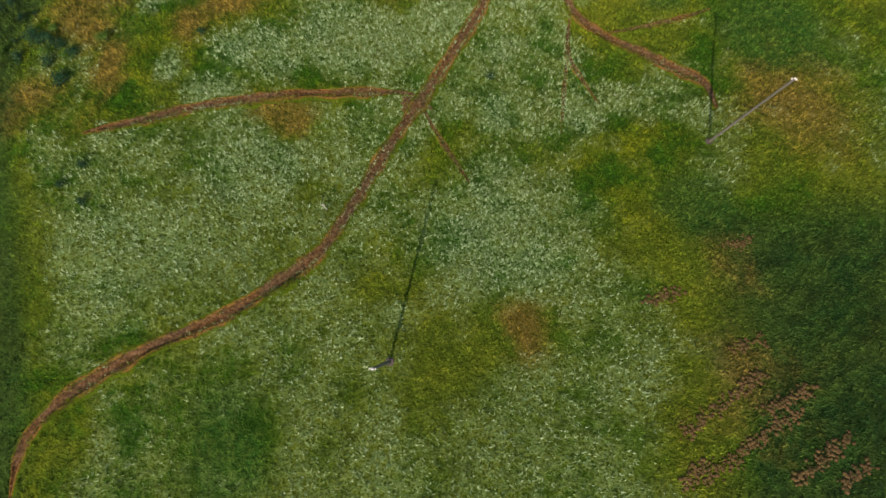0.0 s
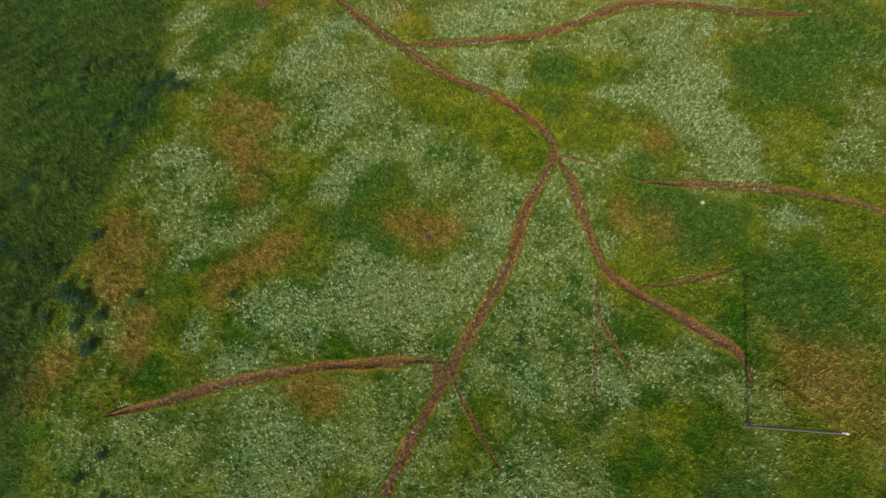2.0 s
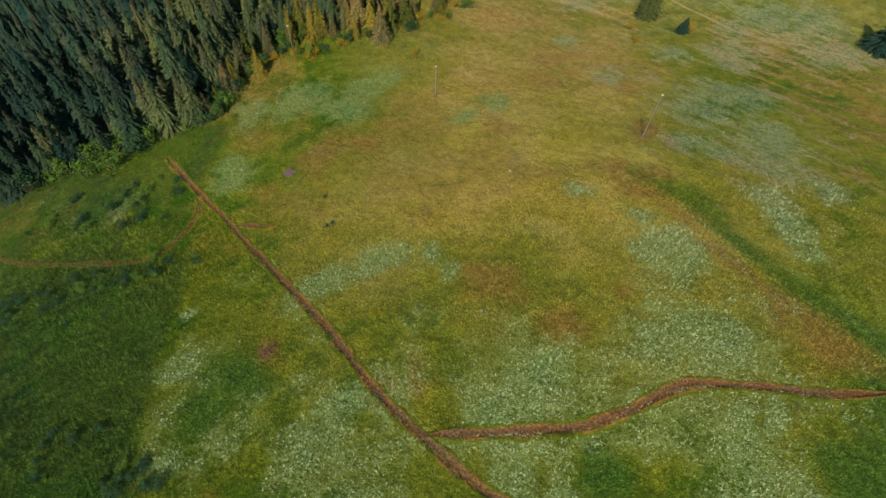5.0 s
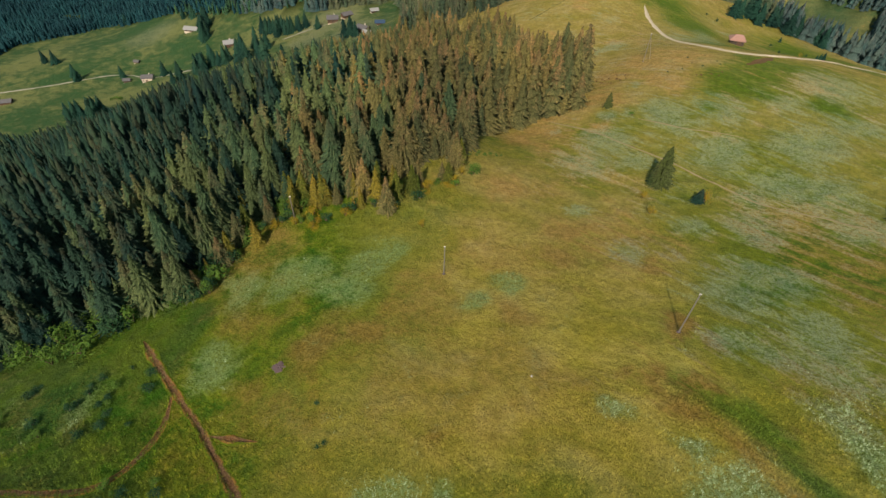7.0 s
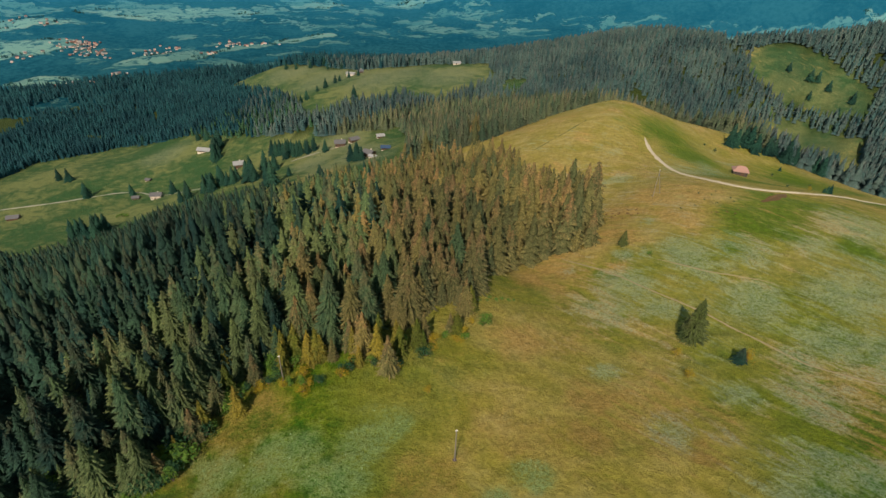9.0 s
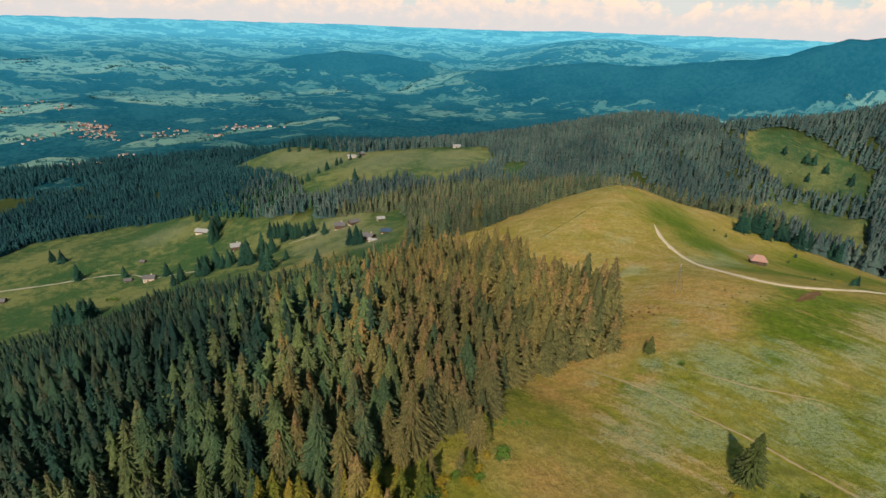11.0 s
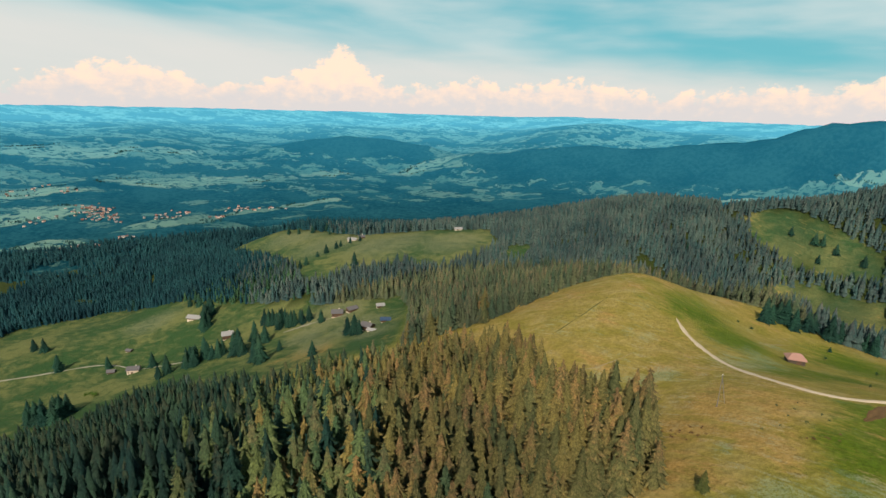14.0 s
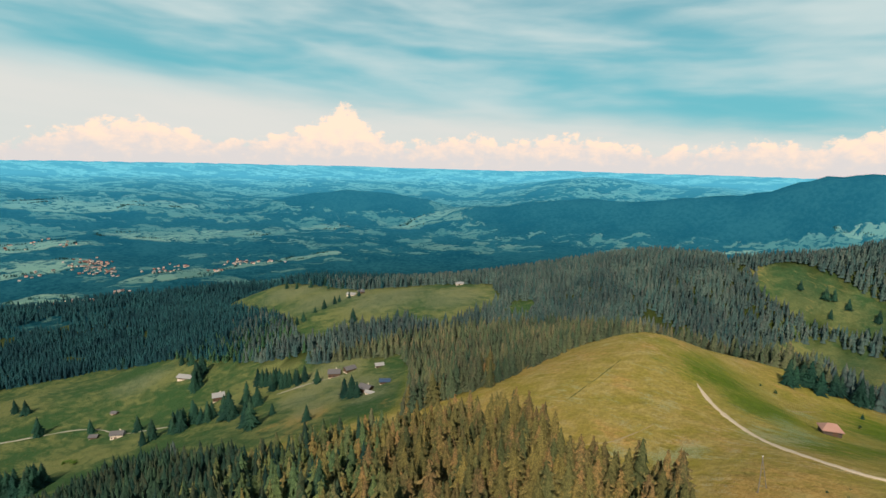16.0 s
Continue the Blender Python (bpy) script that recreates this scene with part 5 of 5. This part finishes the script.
    for n in range(40):
        shrub(-55 + DICE.uniform(-22, 6), 30 + DICE.uniform(-32, 34), DICE.uniform(0.7, 2.0), DICE.uniform(0.5, 1.1), DICE.choice((GREEN_SHRUBS, DARK_SHRUBS, DARK_SHRUBS)), "low dark scrub on the steep grassy bank", "scrub on the bank")
    for a, b, r, count in ((-74, 105, 6, 10), (-93, 102, 5, 8), (-60, 75, 4, 8), (-79, 134, 6, 8), (-66, 52, 5, 8), (-58, 40, 4, 7), (-52, 62, 3, 6), (-50, 35, 3, 9), (-49, 71, 2.5, 9), (-42, 31, 3, 6)):
        for n in range(count):
            shrub(a + DICE.gauss(0, r), b + DICE.gauss(0, r * 0.6), DICE.uniform(1.6, 3.2), DICE.uniform(0.9, 1.6), DICE.choice((DARK_SHRUBS, DARK_SHRUBS, GREEN_SHRUBS)), "dark bluish green scrub clump on the steep bank", "scrub on the bank")
    for n in range(18):
        shrub(-14 + DICE.uniform(-6, 6), 95.5 + DICE.uniform(-2, 2), DICE.uniform(0.7, 1.5), DICE.uniform(0.5, 1.0), GREEN_SHRUBS, "low green bush among the flowers", "bushes among the flowers")
    for x, y in [(-29.9, 120.3), (-30.8, 119.6), (-38, 17), (-37.2, 12.6), (-28.2, 35), (7, 30.4), (-40, 14.5), (-33, 129)]:
        shrub(x, y, 1.6, 1.2, DARK_SHRUBS, "small dark bush in the meadow", "small bushes of the meadow")
    for n in range(7):
        shrub(-3 + 1.7 * n + DICE.uniform(-1, 1), 222 + DICE.uniform(-2, 2) + 0.6 * n, DICE.uniform(1.5, 2.6), DICE.uniform(0.9, 1.5), GREEN_SHRUBS, "low green shrub in the dry meadow", "low shrubs of the dry meadow")
    for n in range(22):
        x, y, r = DICE.choice(((87, 274, 3), (91, 273, 2.5), (58, 293, 4), (66, 288, 5)))
        shrub(x + DICE.gauss(0, r), y + DICE.gauss(0, r * 0.5), DICE.uniform(0.9, 1.9), DICE.uniform(0.5, 1.0), HEATH_SHRUBS, "low brown heath bush on the dry slope", "brown heath bushes of the dry slope")
    for x, y in ((-352, 563), (-357, 566), (-364, 567), (-349, 560), (-372, 546)):
        shrub(x, y, DICE.uniform(6, 9), DICE.uniform(3, 5), GREEN_SHRUBS, "broad green bush in the valley meadow", "bushes of the valley meadow")
    shrub(144.5, 322, 2.0, 1.8, DARK_SHRUBS, "dark shrub beside the gravel track")
    shrub(156, 323, 3.0, 2.6, YELLOW_SHRUBS, "yellowish shrub beside the gravel track")
    shrub(198.5, 379, 2.6, 2.2, DARK_SHRUBS, "dark shrub on the bare hillside")
    for n in range(9):
        shrub(84 + DICE.uniform(-8, 14), 288 + DICE.uniform(-8, 8), DICE.uniform(0.8, 1.6), DICE.uniform(0.5, 1.0), DARK_SHRUBS, "small dark heath bush on the dry slope", "heath bushes of the dry slope")


build_shrubs()


# ---------------------------------------------------------------- poles, stones
def utility_pole(x, y, tall, propped=False):
    z = ground_at(x, y) - 0.25
    ob = thing("utility_pole", (x, y, z), "weathered wooden utility pole with a white insulator, standing in the meadow", "pole", "poles of the line", DICE.uniform(-20, 20))
    part("shaft", cone(bmesh.new(), 0.16, 0.12, tall, (0, 0, tall / 2), 10), GREY_POLE, ob)
    for side in (-1, 1):
        bm = cone(bmesh.new(), 0.07, 0.05, 0.16, (side * 0.2, 0, tall - 0.1), 8)
        part("insulator", box(bm, (0.22, 0.05, 0.05), (side * 0.11, 0, tall - 0.2)), PORCELAIN, ob, "white porcelain insulator")
    bm = cone(bmesh.new(), 0.12, 0.03, 0.14, (0, 0, tall + 0.06), 8)
    part("cap", bm, PORCELAIN, ob, "white cap")
    if propped:
        lean = Euler((0, radians(-17), 0)).to_matrix()
        part("prop", cone(bmesh.new(), 0.15, 0.11, tall * 1.02, lean @ Vector((0, 0, tall * 0.5)) + Vector((tall * 0.28, 0, 0)), 8, lean), GREY_POLE, ob, "leaning wooden prop")
    bm = bmesh.new()
    for n in range(7):
        bmesh.ops.create_icosphere(bm, subdivisions=1, radius=0.16, matrix=Matrix.Translation((0.3 * math.cos(n * 0.9), 0.3 * math.sin(n * 0.9), 0.28)) @ Matrix.Diagonal((1.2, 1, 0.7, 1)))
    part("footing", bm, STONE, ob, "ring of stones at the foot")


for x, y, tall in ((-4.2, -4.0, 14.8), (32.6, 21.2, 14.8), (-10.3, 164.6, 9.4), (35.2, 142, 11.5), (73.8, 299.5, 12.5), (-52.3, 188.6, 8.6)):
    utility_pole(x, y, tall, tall == 12.5)


def stone(x, y, size, mat, label, seed):
    rng = random.Random(seed)
    bm = bmesh.new()
    bmesh.ops.create_icosphere(bm, subdivisions=2, radius=size)
    for v in bm.verts:
        v.co *= 0.8 + 0.4 * rng.random()
        v.co.z *= 0.6
    ob = part("boulder", bm, mat)
    ob.matrix_basis = pose(x, y, ground_at(x, y) + size * 0.2, 0, 0, rng.uniform(0, 360))
    tagged(ob, label, "stone")


stone(33, 50.2, 0.30, PALE_STONE, "pale boulder lying in the green meadow", 1)
stone(6, 132, 0.22, PALE_STONE, "pale boulder lying in the dry meadow", 2)
# two small dark lumps, added for dark notches in the ground
for n, (x, y) in enumerate(((-5.2, 44.6), (-4.6, 43.7))):
    stone(x, y, 0.38, DARK_TIMBER, "small dark lump in a bare patch", 3 + n)


def stake():
    ob = thing("marker_stake", (-11.6, 12.2, ground_at(-11.6, 12.2) - 0.1), "short pale wooden marker stake beside the footpath", "stake", turn=10)
    part("post", cone(bmesh.new(), 0.07, 0.06, 2.3, (0, 0, 1.15), 8), PALE_STONE, ob)
    part("plate", box(bmesh.new(), (0.36, 0.04, 0.24), (0, -0.08, 2.1), 0, 0.01), PALE_STONE, ob)


stake()


def bare_patch(x, y, radius, mat, label, seed):
    """A low mound of bare ground with a ragged rim."""
    rng = np.random.default_rng(seed)
    n, rings = 36, 5
    verts, faces = [(x, y, ground_at(x, y) + 0.22)], []
    a = np.linspace(0, 2 * np.pi, n, endpoint=False)
    rag = 0.35 + 1.15 * fractal(np.cos(a) * 3, np.sin(a) * 3, 1.1, seed, 3)
    for k in range(1, rings + 1):
        r = radius * k / rings * rag
        px, py = x + r * np.cos(a), y + r * np.sin(a)
        up = 0.12 * (1 - (k / rings) ** 2) + (-0.35 if k == rings else 0.10) + rng.uniform(-0.04, 0.04, n)
        verts += list(zip(px, py, height(px, py) + up))
    bm = bmesh.new()
    vs = [bm.verts.new(v) for v in verts]
    for s in range(n):
        bm.faces.new((vs[0], vs[1 + s], vs[1 + (s + 1) % n]))
        for k in range(rings - 1):
            q, w = 1 + k * n, 1 + (k + 1) * n
            bm.faces.new((vs[q + s], vs[w + s], vs[w + (s + 1) % n], vs[q + (s + 1) % n]))
    tagged(part("bare_patch", bm, mat), label, "bare ground", kind="structure")


bare_patch(-43.3, 138.5, 1.6, STONE, "purple-grey stony bare patch in the meadow", 1)
bare_patch(-35, 90, 1.7, SOIL, "brown bare patch of trodden earth in the meadow", 2)
bare_patch(-2.0, 26.4, 2.3, SOIL, "trodden bare soil where the footpaths meet", 3)
bare_patch(12.8, 56.7, 1.5, SOIL, "trodden bare soil where the footpaths meet", 4)
bare_patch(-9.9, 76.5, 1.1, SOIL, "trodden bare soil where the footpaths meet", 5)
SCREE = [((24, -10.6), (32.5, -5.1)), ((25.2, -14.6), (35.1, -8.6)), ((31.8, -8.6), (37, -6.5)), ((33.6, -14.8), (39.9, -10.9)), ((37.8, -15.1), (40.9, -13.4)), ((22.3, 2), (26.1, 3.3)), ((31.8, 8), (34.4, 8.9)), ((23, -15.3), (25.5, -13.1)), ((30.2, -2.9), (33.3, -1.8))]


def soil_clods():
    rng = np.random.default_rng(12)
    ico = bmesh.new()
    bmesh.ops.create_icosphere(ico, subdivisions=1, radius=1.0)
    v = np.array([p.co for p in ico.verts])
    t = np.array([[q.index for q in f.verts] for f in ico.faces])
    ico.free()
    xs, ys = [], []
    for a, b in SCREE:
        n = int(22 * math.dist(a, b))
        u = rng.random(n)
        xs.append(a[0] + (b[0] - a[0]) * u + rng.normal(0, 0.35, n))
        ys.append(a[1] + (b[1] - a[1]) * u + rng.normal(0, 0.35, n))
    x, y = np.concatenate(xs), np.concatenate(ys)
    size = rng.uniform(0.06, 0.27, len(x))
    verts = v[None] * size[:, None, None] * rng.uniform(0.65, 1.25, (len(x), len(v), 1)) * np.array([1, 1, 0.6])
    verts = verts + np.stack([x, y, height(x, y) + 0.05], -1)[:, None]
    tris = (t[None] + (np.arange(len(x)) * len(v))[:, None, None]).reshape(-1, 3)
    me = mesh_of("soil_clods", verts.reshape(-1, 3), tris, [RUST_SOIL])
    tagged(new("soil_clods", me), "rows of bare brown soil clods on the grassy slope", "soil", kind="stuff")


soil_clods()


# ---------------------------------------------------------------- buildings
def gable_house(name, x, y, size, turn, wall, roof, label, group="", windows=2, overhang=0.9, pitch=0.5, chimney=True, door=True):
    long, deep, tall = (0.85 * v for v in size)
    corners = [(x + u * long / 2, y + v * deep / 2) for u in (-1, 1) for v in (-1, 1)]
    z = sum(ground_at(*c) for c in corners) / 4 - 0.3
    ob = thing(name, (x, y, z), label, "house" if name != "barn" else "barn", group, turn)
    rise = deep / 2 * pitch
    bm = bmesh.new()
    box(bm, (long, deep, tall), (0, 0, tall / 2))
    for end in (-1, 1):
        e = end * long / 2
        a, b, c = (bm.verts.new(v) for v in ((e, -deep / 2, tall), (e, deep / 2, tall), (e, 0, tall + rise)))
        d, f, g = (bm.verts.new(v) for v in ((e - end * 0.25, -deep / 2, tall), (e - end * 0.25, deep / 2, tall), (e - end * 0.25, 0, tall + rise)))
        for loop in ((a, b, c), (d, g, f), (a, c, g, d), (b, f, g, c)):
            bm.faces.new(loop)
    part("wall", bm, wall, ob)
    part("plinth", box(bmesh.new(), (long + 0.2, deep + 0.2, 3.0), (0, 0, -1.3), 0, 0.05), PLASTER, ob, "pale plastered plinth")
    bm = bmesh.new()
    slope = math.atan2(rise, deep / 2)
    span = (deep / 2 + overhang) / math.cos(slope)
    for side in (-1, 1):
        m = Matrix.Translation((0, 0, tall + rise + 0.12)) @ Matrix.Rotation(-side * slope, 4, "X") @ Matrix.Translation((0, side * span / 2, 0)) @ Matrix.Diagonal((long + 2 * overhang, span, 0.22, 1))
        bmesh.ops.create_cube(bm, size=1.0, matrix=m)
    top = part("roof", bm, roof, ob)
    part("ridge_cap", box(bmesh.new(), (long + 2 * overhang, 0.4, 0.16), (0, 0, tall + rise + 0.26), 0, 0.03), roof, top)
    if chimney:
        part("chimney", box(bmesh.new(), (0.8, 0.8, 1.8), (long * 0.18, deep * 0.12, tall + rise + 0.3), 0, 0.05), PLASTER, top, "pale plastered chimney")
    if door:
        part("door", box(bmesh.new(), (1.6, 0.12, 2.3), (-long * 0.1, -deep / 2 - 0.03, 1.25), 0, 0.02), DARK_TIMBER, ob)
    for n in range(windows):
        for level in ((1.7,) if tall < 4.5 else (1.7, 4.3)):
            w = part("window", box(bmesh.new(), (1.3, 0.14, 1.3), (long * (0.36 - 0.72 * n / max(1, windows - 1)) + (0.9 if n == 0 else 0), -deep / 2 - 0.02, level), 0, 0.02), DARK_TIMBER, ob)
            part("pane", box(bmesh.new(), (1.0, 0.06, 1.0), (long * (0.36 - 0.72 * n / max(1, windows - 1)) + (0.9 if n == 0 else 0), -deep / 2 - 0.08, level)), PANE, w)
    return ob


def hip_hut():
    """The hut above the track: low timber walls under a broad hipped shingle roof."""
    x, y, long, deep, tall, over, rise = 150, 371, 7.2, 5.8, 2.4, 0.7, 2.3
    z = ground_at(x, y) + 0.9
    ob = thing("alpine_hut", (x, y, z - 0.1), "weathered grey timber hut with a hipped pinkish shingle roof", "hut", turn=-18)
    bm = bmesh.new()
    for n in range(11):
        for side in (-1, 1):
            box(bm, (long, 0.16, 0.22), (0, side * deep / 2, 0.12 + 0.24 * n), 0, 0.02)
            box(bm, (0.16, deep, 0.22), (side * long / 2, 0, 0.12 + 0.24 * n), 0, 0.02)
    part("log_wall", bm, TIMBER, ob)
    part("plinth", box(bmesh.new(), (long - 0.2, deep - 0.2, 4.0), (0, 0, -1.95), 0, 0.05), STONE, ob, "rough stone plinth")
    bm = bmesh.new()
    a, b, t = long / 2 + over, deep / 2 + over, tall + rise
    low = [bm.verts.new(v) for v in ((-a, -b, tall - 0.2), (a, -b, tall - 0.2), (a, b, tall - 0.2), (-a, b, tall - 0.2))]
    eave = [bm.verts.new((v.co.x, v.co.y, tall + 0.05)) for v in low]
    r1, r2 = bm.verts.new((-long * 0.22, 0, t)), bm.verts.new((long * 0.30, 0, t))
    bm.faces.new(low[::-1])
    for n in range(4):
        bm.faces.new((low[n], low[(n + 1) % 4], eave[(n + 1) % 4], eave[n]))
    bm.faces.new((eave[0], eave[1], r2, r1))
    bm.faces.new((eave[2], eave[3], r1, r2))
    bm.faces.new((eave[1], eave[2], r2))
    bm.faces.new((eave[3], eave[0], r1))
    roof = part("roof", bm, SHINGLE, ob)
    part("ridge_cap", box(bmesh.new(), (long * 0.52, 0.3, 0.14), (long * 0.04, 0, t + 0.03), 0, 0.03), SHINGLE, roof)
    part("door", box(bmesh.new(), (1.8, 0.1, 2.0), (1.0, -deep / 2 - 0.12, 1.05), 0, 0.02), DARK_TIMBER, ob)
    for u in (-2.6, -1.0, 2.8):
        w = part("window", box(bmesh.new(), (0.8, 0.1, 0.7), (u, -deep / 2 - 0.11, 1.5), 0, 0.02), DARK_TIMBER, ob)
        part("pane", box(bmesh.new(), (0.6, 0.05, 0.5), (u, -deep / 2 - 0.17, 1.5)), PANE, w)


hip_hut()
gable_house("chalet", -344, 612, (13, 10, 5.5), 12, PLASTER, GREY_ROOF, "cream plastered farmhouse with a grey roof beside the valley road", windows=3)
gable_house("barn", -372, 617, (8, 6, 3.2), 12, TIMBER, GREY_ROOF, "small grey timber barn beside the valley road", chimney=False, windows=0)
gable_house("barn", -330, 716, (19, 10, 3.2), -8, TIMBER, PALE_ROOF, "long low barn with a pale sheet roof in the meadow", chimney=False, windows=0, overhang=1.2)
gable_house("chalet", -250, 628, (12, 11, 5.6), 25, DARK_TIMBER, PALE_ROOF, "brown timber chalet with a pale roof among dark trees", windows=3)
gable_house("chalet", -128, 604, (12, 10, 5.2), 10, DARK_TIMBER, GREY_ROOF, "brown timber farmhouse with a grey roof by the farm road", windows=3)
gable_house("barn", -114, 606, (11, 8, 4), 40, DARK_TIMBER, GREY_ROOF, "dark timber barn beside the farmhouse", chimney=False, windows=0)
gable_house("chalet", -87, 537, (11, 9, 5), -30, DARK_TIMBER, GREY_ROOF, "dark chalet standing behind spruces in the meadow", windows=2)
gable_house("barn", -82, 527, (8, 4, 1.6), -20, TIMBER, PALE_ROOF, "low shed with a white sheet roof beside the chalet", chimney=False, windows=0, door=False)
gable_house("barn", -73, 546, (9, 6, 3), 5, DARK_TIMBER, BLUE_ROOF, "dark shed with a blue sheet roof in the meadow", chimney=False, windows=0)
gable_house("barn", -85, 598, (8, 6, 3), 20, TIMBER, PALE_ROOF, "grey timber barn with a pale roof below the wood", chimney=False, windows=0)
gable_house("barn", -382, 664, (7, 5, 2.6), -10, DARK_TIMBER, GREY_ROOF, "small dark timber hay hut in the meadow", chimney=False, windows=0)
gable_house("barn", -9, 822, (11, 7, 3), 10, PLASTER, PALE_ROOF, "pale barn at the far rim of the upper meadow", chimney=False, windows=0)
gable_house("barn", -159, 845, (14, 8, 3.4), -15, PLASTER, PALE_ROOF, "pale barn at the far rim of the upper meadow", chimney=False, windows=0)
gable_house("chalet", -147, 852, (9, 7, 4), 20, DARK_TIMBER, GREY_ROOF, "dark chalet at the far rim of the upper meadow", windows=2)
gable_house("barn", -494, 583, (13, 9, 3.6), 20, DARK_TIMBER, GREY_ROOF, "dark timber barn at the lower end of the valley road", chimney=False, windows=0)


def village():
    """Red and grey roofed houses of the far valley, each a thing with its walls and roof."""
    spots = [(-1408, 1713, 5, 60), (-1380, 1790, 4, 50), (-1278, 1756, 4, 50), (-1060, 1580, 44, 62), (-1010, 1570, 12, 40), (-905, 1262, 7, 40), (-870, 1290, 8, 40), (-835, 1368, 4, 20), (-873, 1600, 9, 45), (-850, 1690, 6, 45), (-722, 1624, 4, 25), (-706, 1749, 8, 50), (-614, 1747, 6, 45), (-1150, 1465, 5, 40)]
    walls, roofs = {}, {}
    for k, mat in enumerate((PLASTER, DARK_TIMBER)):
        bm = box(bmesh.new(), (1, 1, 0.55), (0, 0, 0.2))
        walls[k] = bpy.data.meshes.new("wall")
        bm.to_mesh(walls[k])
        bm.free()
        walls[k].materials.append(mat)
    for k, mat in enumerate((RED_ROOF, RED_ROOF, GREY_ROOF, PALE_ROOF)):
        bm = bmesh.new()
        v = [bm.verts.new(c) for c in ((-0.6, -0.6, 0.46), (0.6, -0.6, 0.46), (0.6, 0.6, 0.46), (-0.6, 0.6, 0.46), (-0.6, 0, 0.85), (0.6, 0, 0.85))]
        for f in ((0, 1, 5, 4), (2, 3, 4, 5), (1, 2, 5), (3, 0, 4), (3, 2, 1, 0)):
            bm.faces.new([v[n] for n in f])
        roofs[k] = bpy.data.meshes.new("roof")
        bm.to_mesh(roofs[k])
        bm.free()
        roofs[k].materials.append(mat)
    for x, y, count, spread in spots:
        for n in range(int(count * 1.5)):
            px, py = x + DICE.gauss(0, spread * 0.5), y + DICE.gauss(0, spread * 0.5)
            k = DICE.randrange(4)
            ob = thing("village_house", (px, py, ground_at(px, py) + 1), ("pale walled far village house with a red roof", "pale walled far village house with a red roof", "far village house with a grey roof", "far village house with a pale roof")[k], "house", "houses of the far village", DICE.uniform(0, 180))
            s = DICE.uniform(3.4, 6.0)
            ob.scale = (s * 1.25, s, s)
            new("wall", walls[0 if DICE.random() < 0.8 else 1]).parent = ob
            new("roof", roofs[k]).parent = ob


village()


# ---------------------------------------------------------------- grass
def build_grass():
    rng = np.random.default_rng(77)
    xs, ys = [], []
    for n, (x0, x1, y0, y1) in ((300000, (-100, 75, -30, 128)), (22000, (-110, 60, 95, 200))):
        xs.append(rng.uniform(x0, x1, n))
        ys.append(rng.uniform(y0, y1, n))
    # rough grass hanging over the footpaths' edges
    line = np.concatenate([np.c_[p, np.full(len(p), w)] for p, w in TRODDEN])
    pick = rng.integers(0, len(line), 22000)
    a, q = rng.uniform(0, 6.28, 22000), line[pick, 2] * rng.uniform(0.42, 1.0, 22000)
    xs.append(line[pick, 0] + q * np.cos(a))
    ys.append(line[pick, 1] + q * np.sin(a))
    x, y = np.concatenate(xs), np.concatenate(ys)
    worn = np.zeros((1200, 1000), bool)
    for p, w in TRODDEN:
        reach = 0.36 * w
        for dx in np.arange(-reach, reach + 0.01, 0.2):
            for dy in np.arange(-reach, reach + 0.01, 0.2):
                if math.hypot(dx, dy) <= reach:
                    worn[np.clip((p[:, 0] + dx + 130) / 0.2, 0, 1199).astype(int), np.clip((p[:, 1] + dy + 40) / 0.2, 0, 999).astype(int)] = True
    at = worn[np.clip((x + 130) / 0.2, 0, 1199).astype(int), np.clip((y + 40) / 0.2, 0, 999).astype(int)]
    # the tall tufts thin out up the slope
    keep = ~wooded(x, y) & ~at & (rng.random(len(x)) < np.interp(y, [70, 128, 200], [1.0, 0.3, 0.05]))
    x, y = x[keep], y[keep]
    g = masks(x, y)
    n = len(x)
    tall = rng.uniform(0.20, 0.46, n) * np.where(y > 110, 1.2, 1.0) * np.where(x < -52, 1.6, 1.0)
    verts = np.zeros((n, 6, 3))
    a0 = rng.normal(1.7, 1.0, n)
    z = height(x, y)
    for k in range(2):
        a = a0 + (k - 0.5) * 1.3 + rng.uniform(-0.4, 0.4, n)
        c, s = np.cos(a), np.sin(a)
        w = 0.024 + 0.038 * rng.random(n)
        lean = tall * rng.uniform(0.5, 1.1, n)
        for j, (u, side, up) in enumerate(((0.02, -1, -0.05), (0.02, 1, -0.05), (1, 0, 1))):
            verts[:, 3 * k + j, 0] = x + c * lean * u - s * w * side
            verts[:, 3 * k + j, 1] = y + s * lean * u + c * w * side
            verts[:, 3 * k + j, 2] = z + (tall if up == 1 else up)
    # the blades of a tuft share their root, so that each tuft is one island
    verts[:, 3] = verts[:, 0]
    verts = verts[:, [0, 1, 2, 4, 5]]
    tri = np.array([(0, 1, 2), (0, 3, 4)])
    tris = (tri[None] + (np.arange(n) * 5)[:, None, None]).reshape(-1, 3)
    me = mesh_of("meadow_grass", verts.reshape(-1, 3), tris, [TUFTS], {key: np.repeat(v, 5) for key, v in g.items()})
    tagged(new("meadow_grass", me), "tufts of grass and pale flowering herbs of the meadow", "grass", kind="stuff")


build_grass()
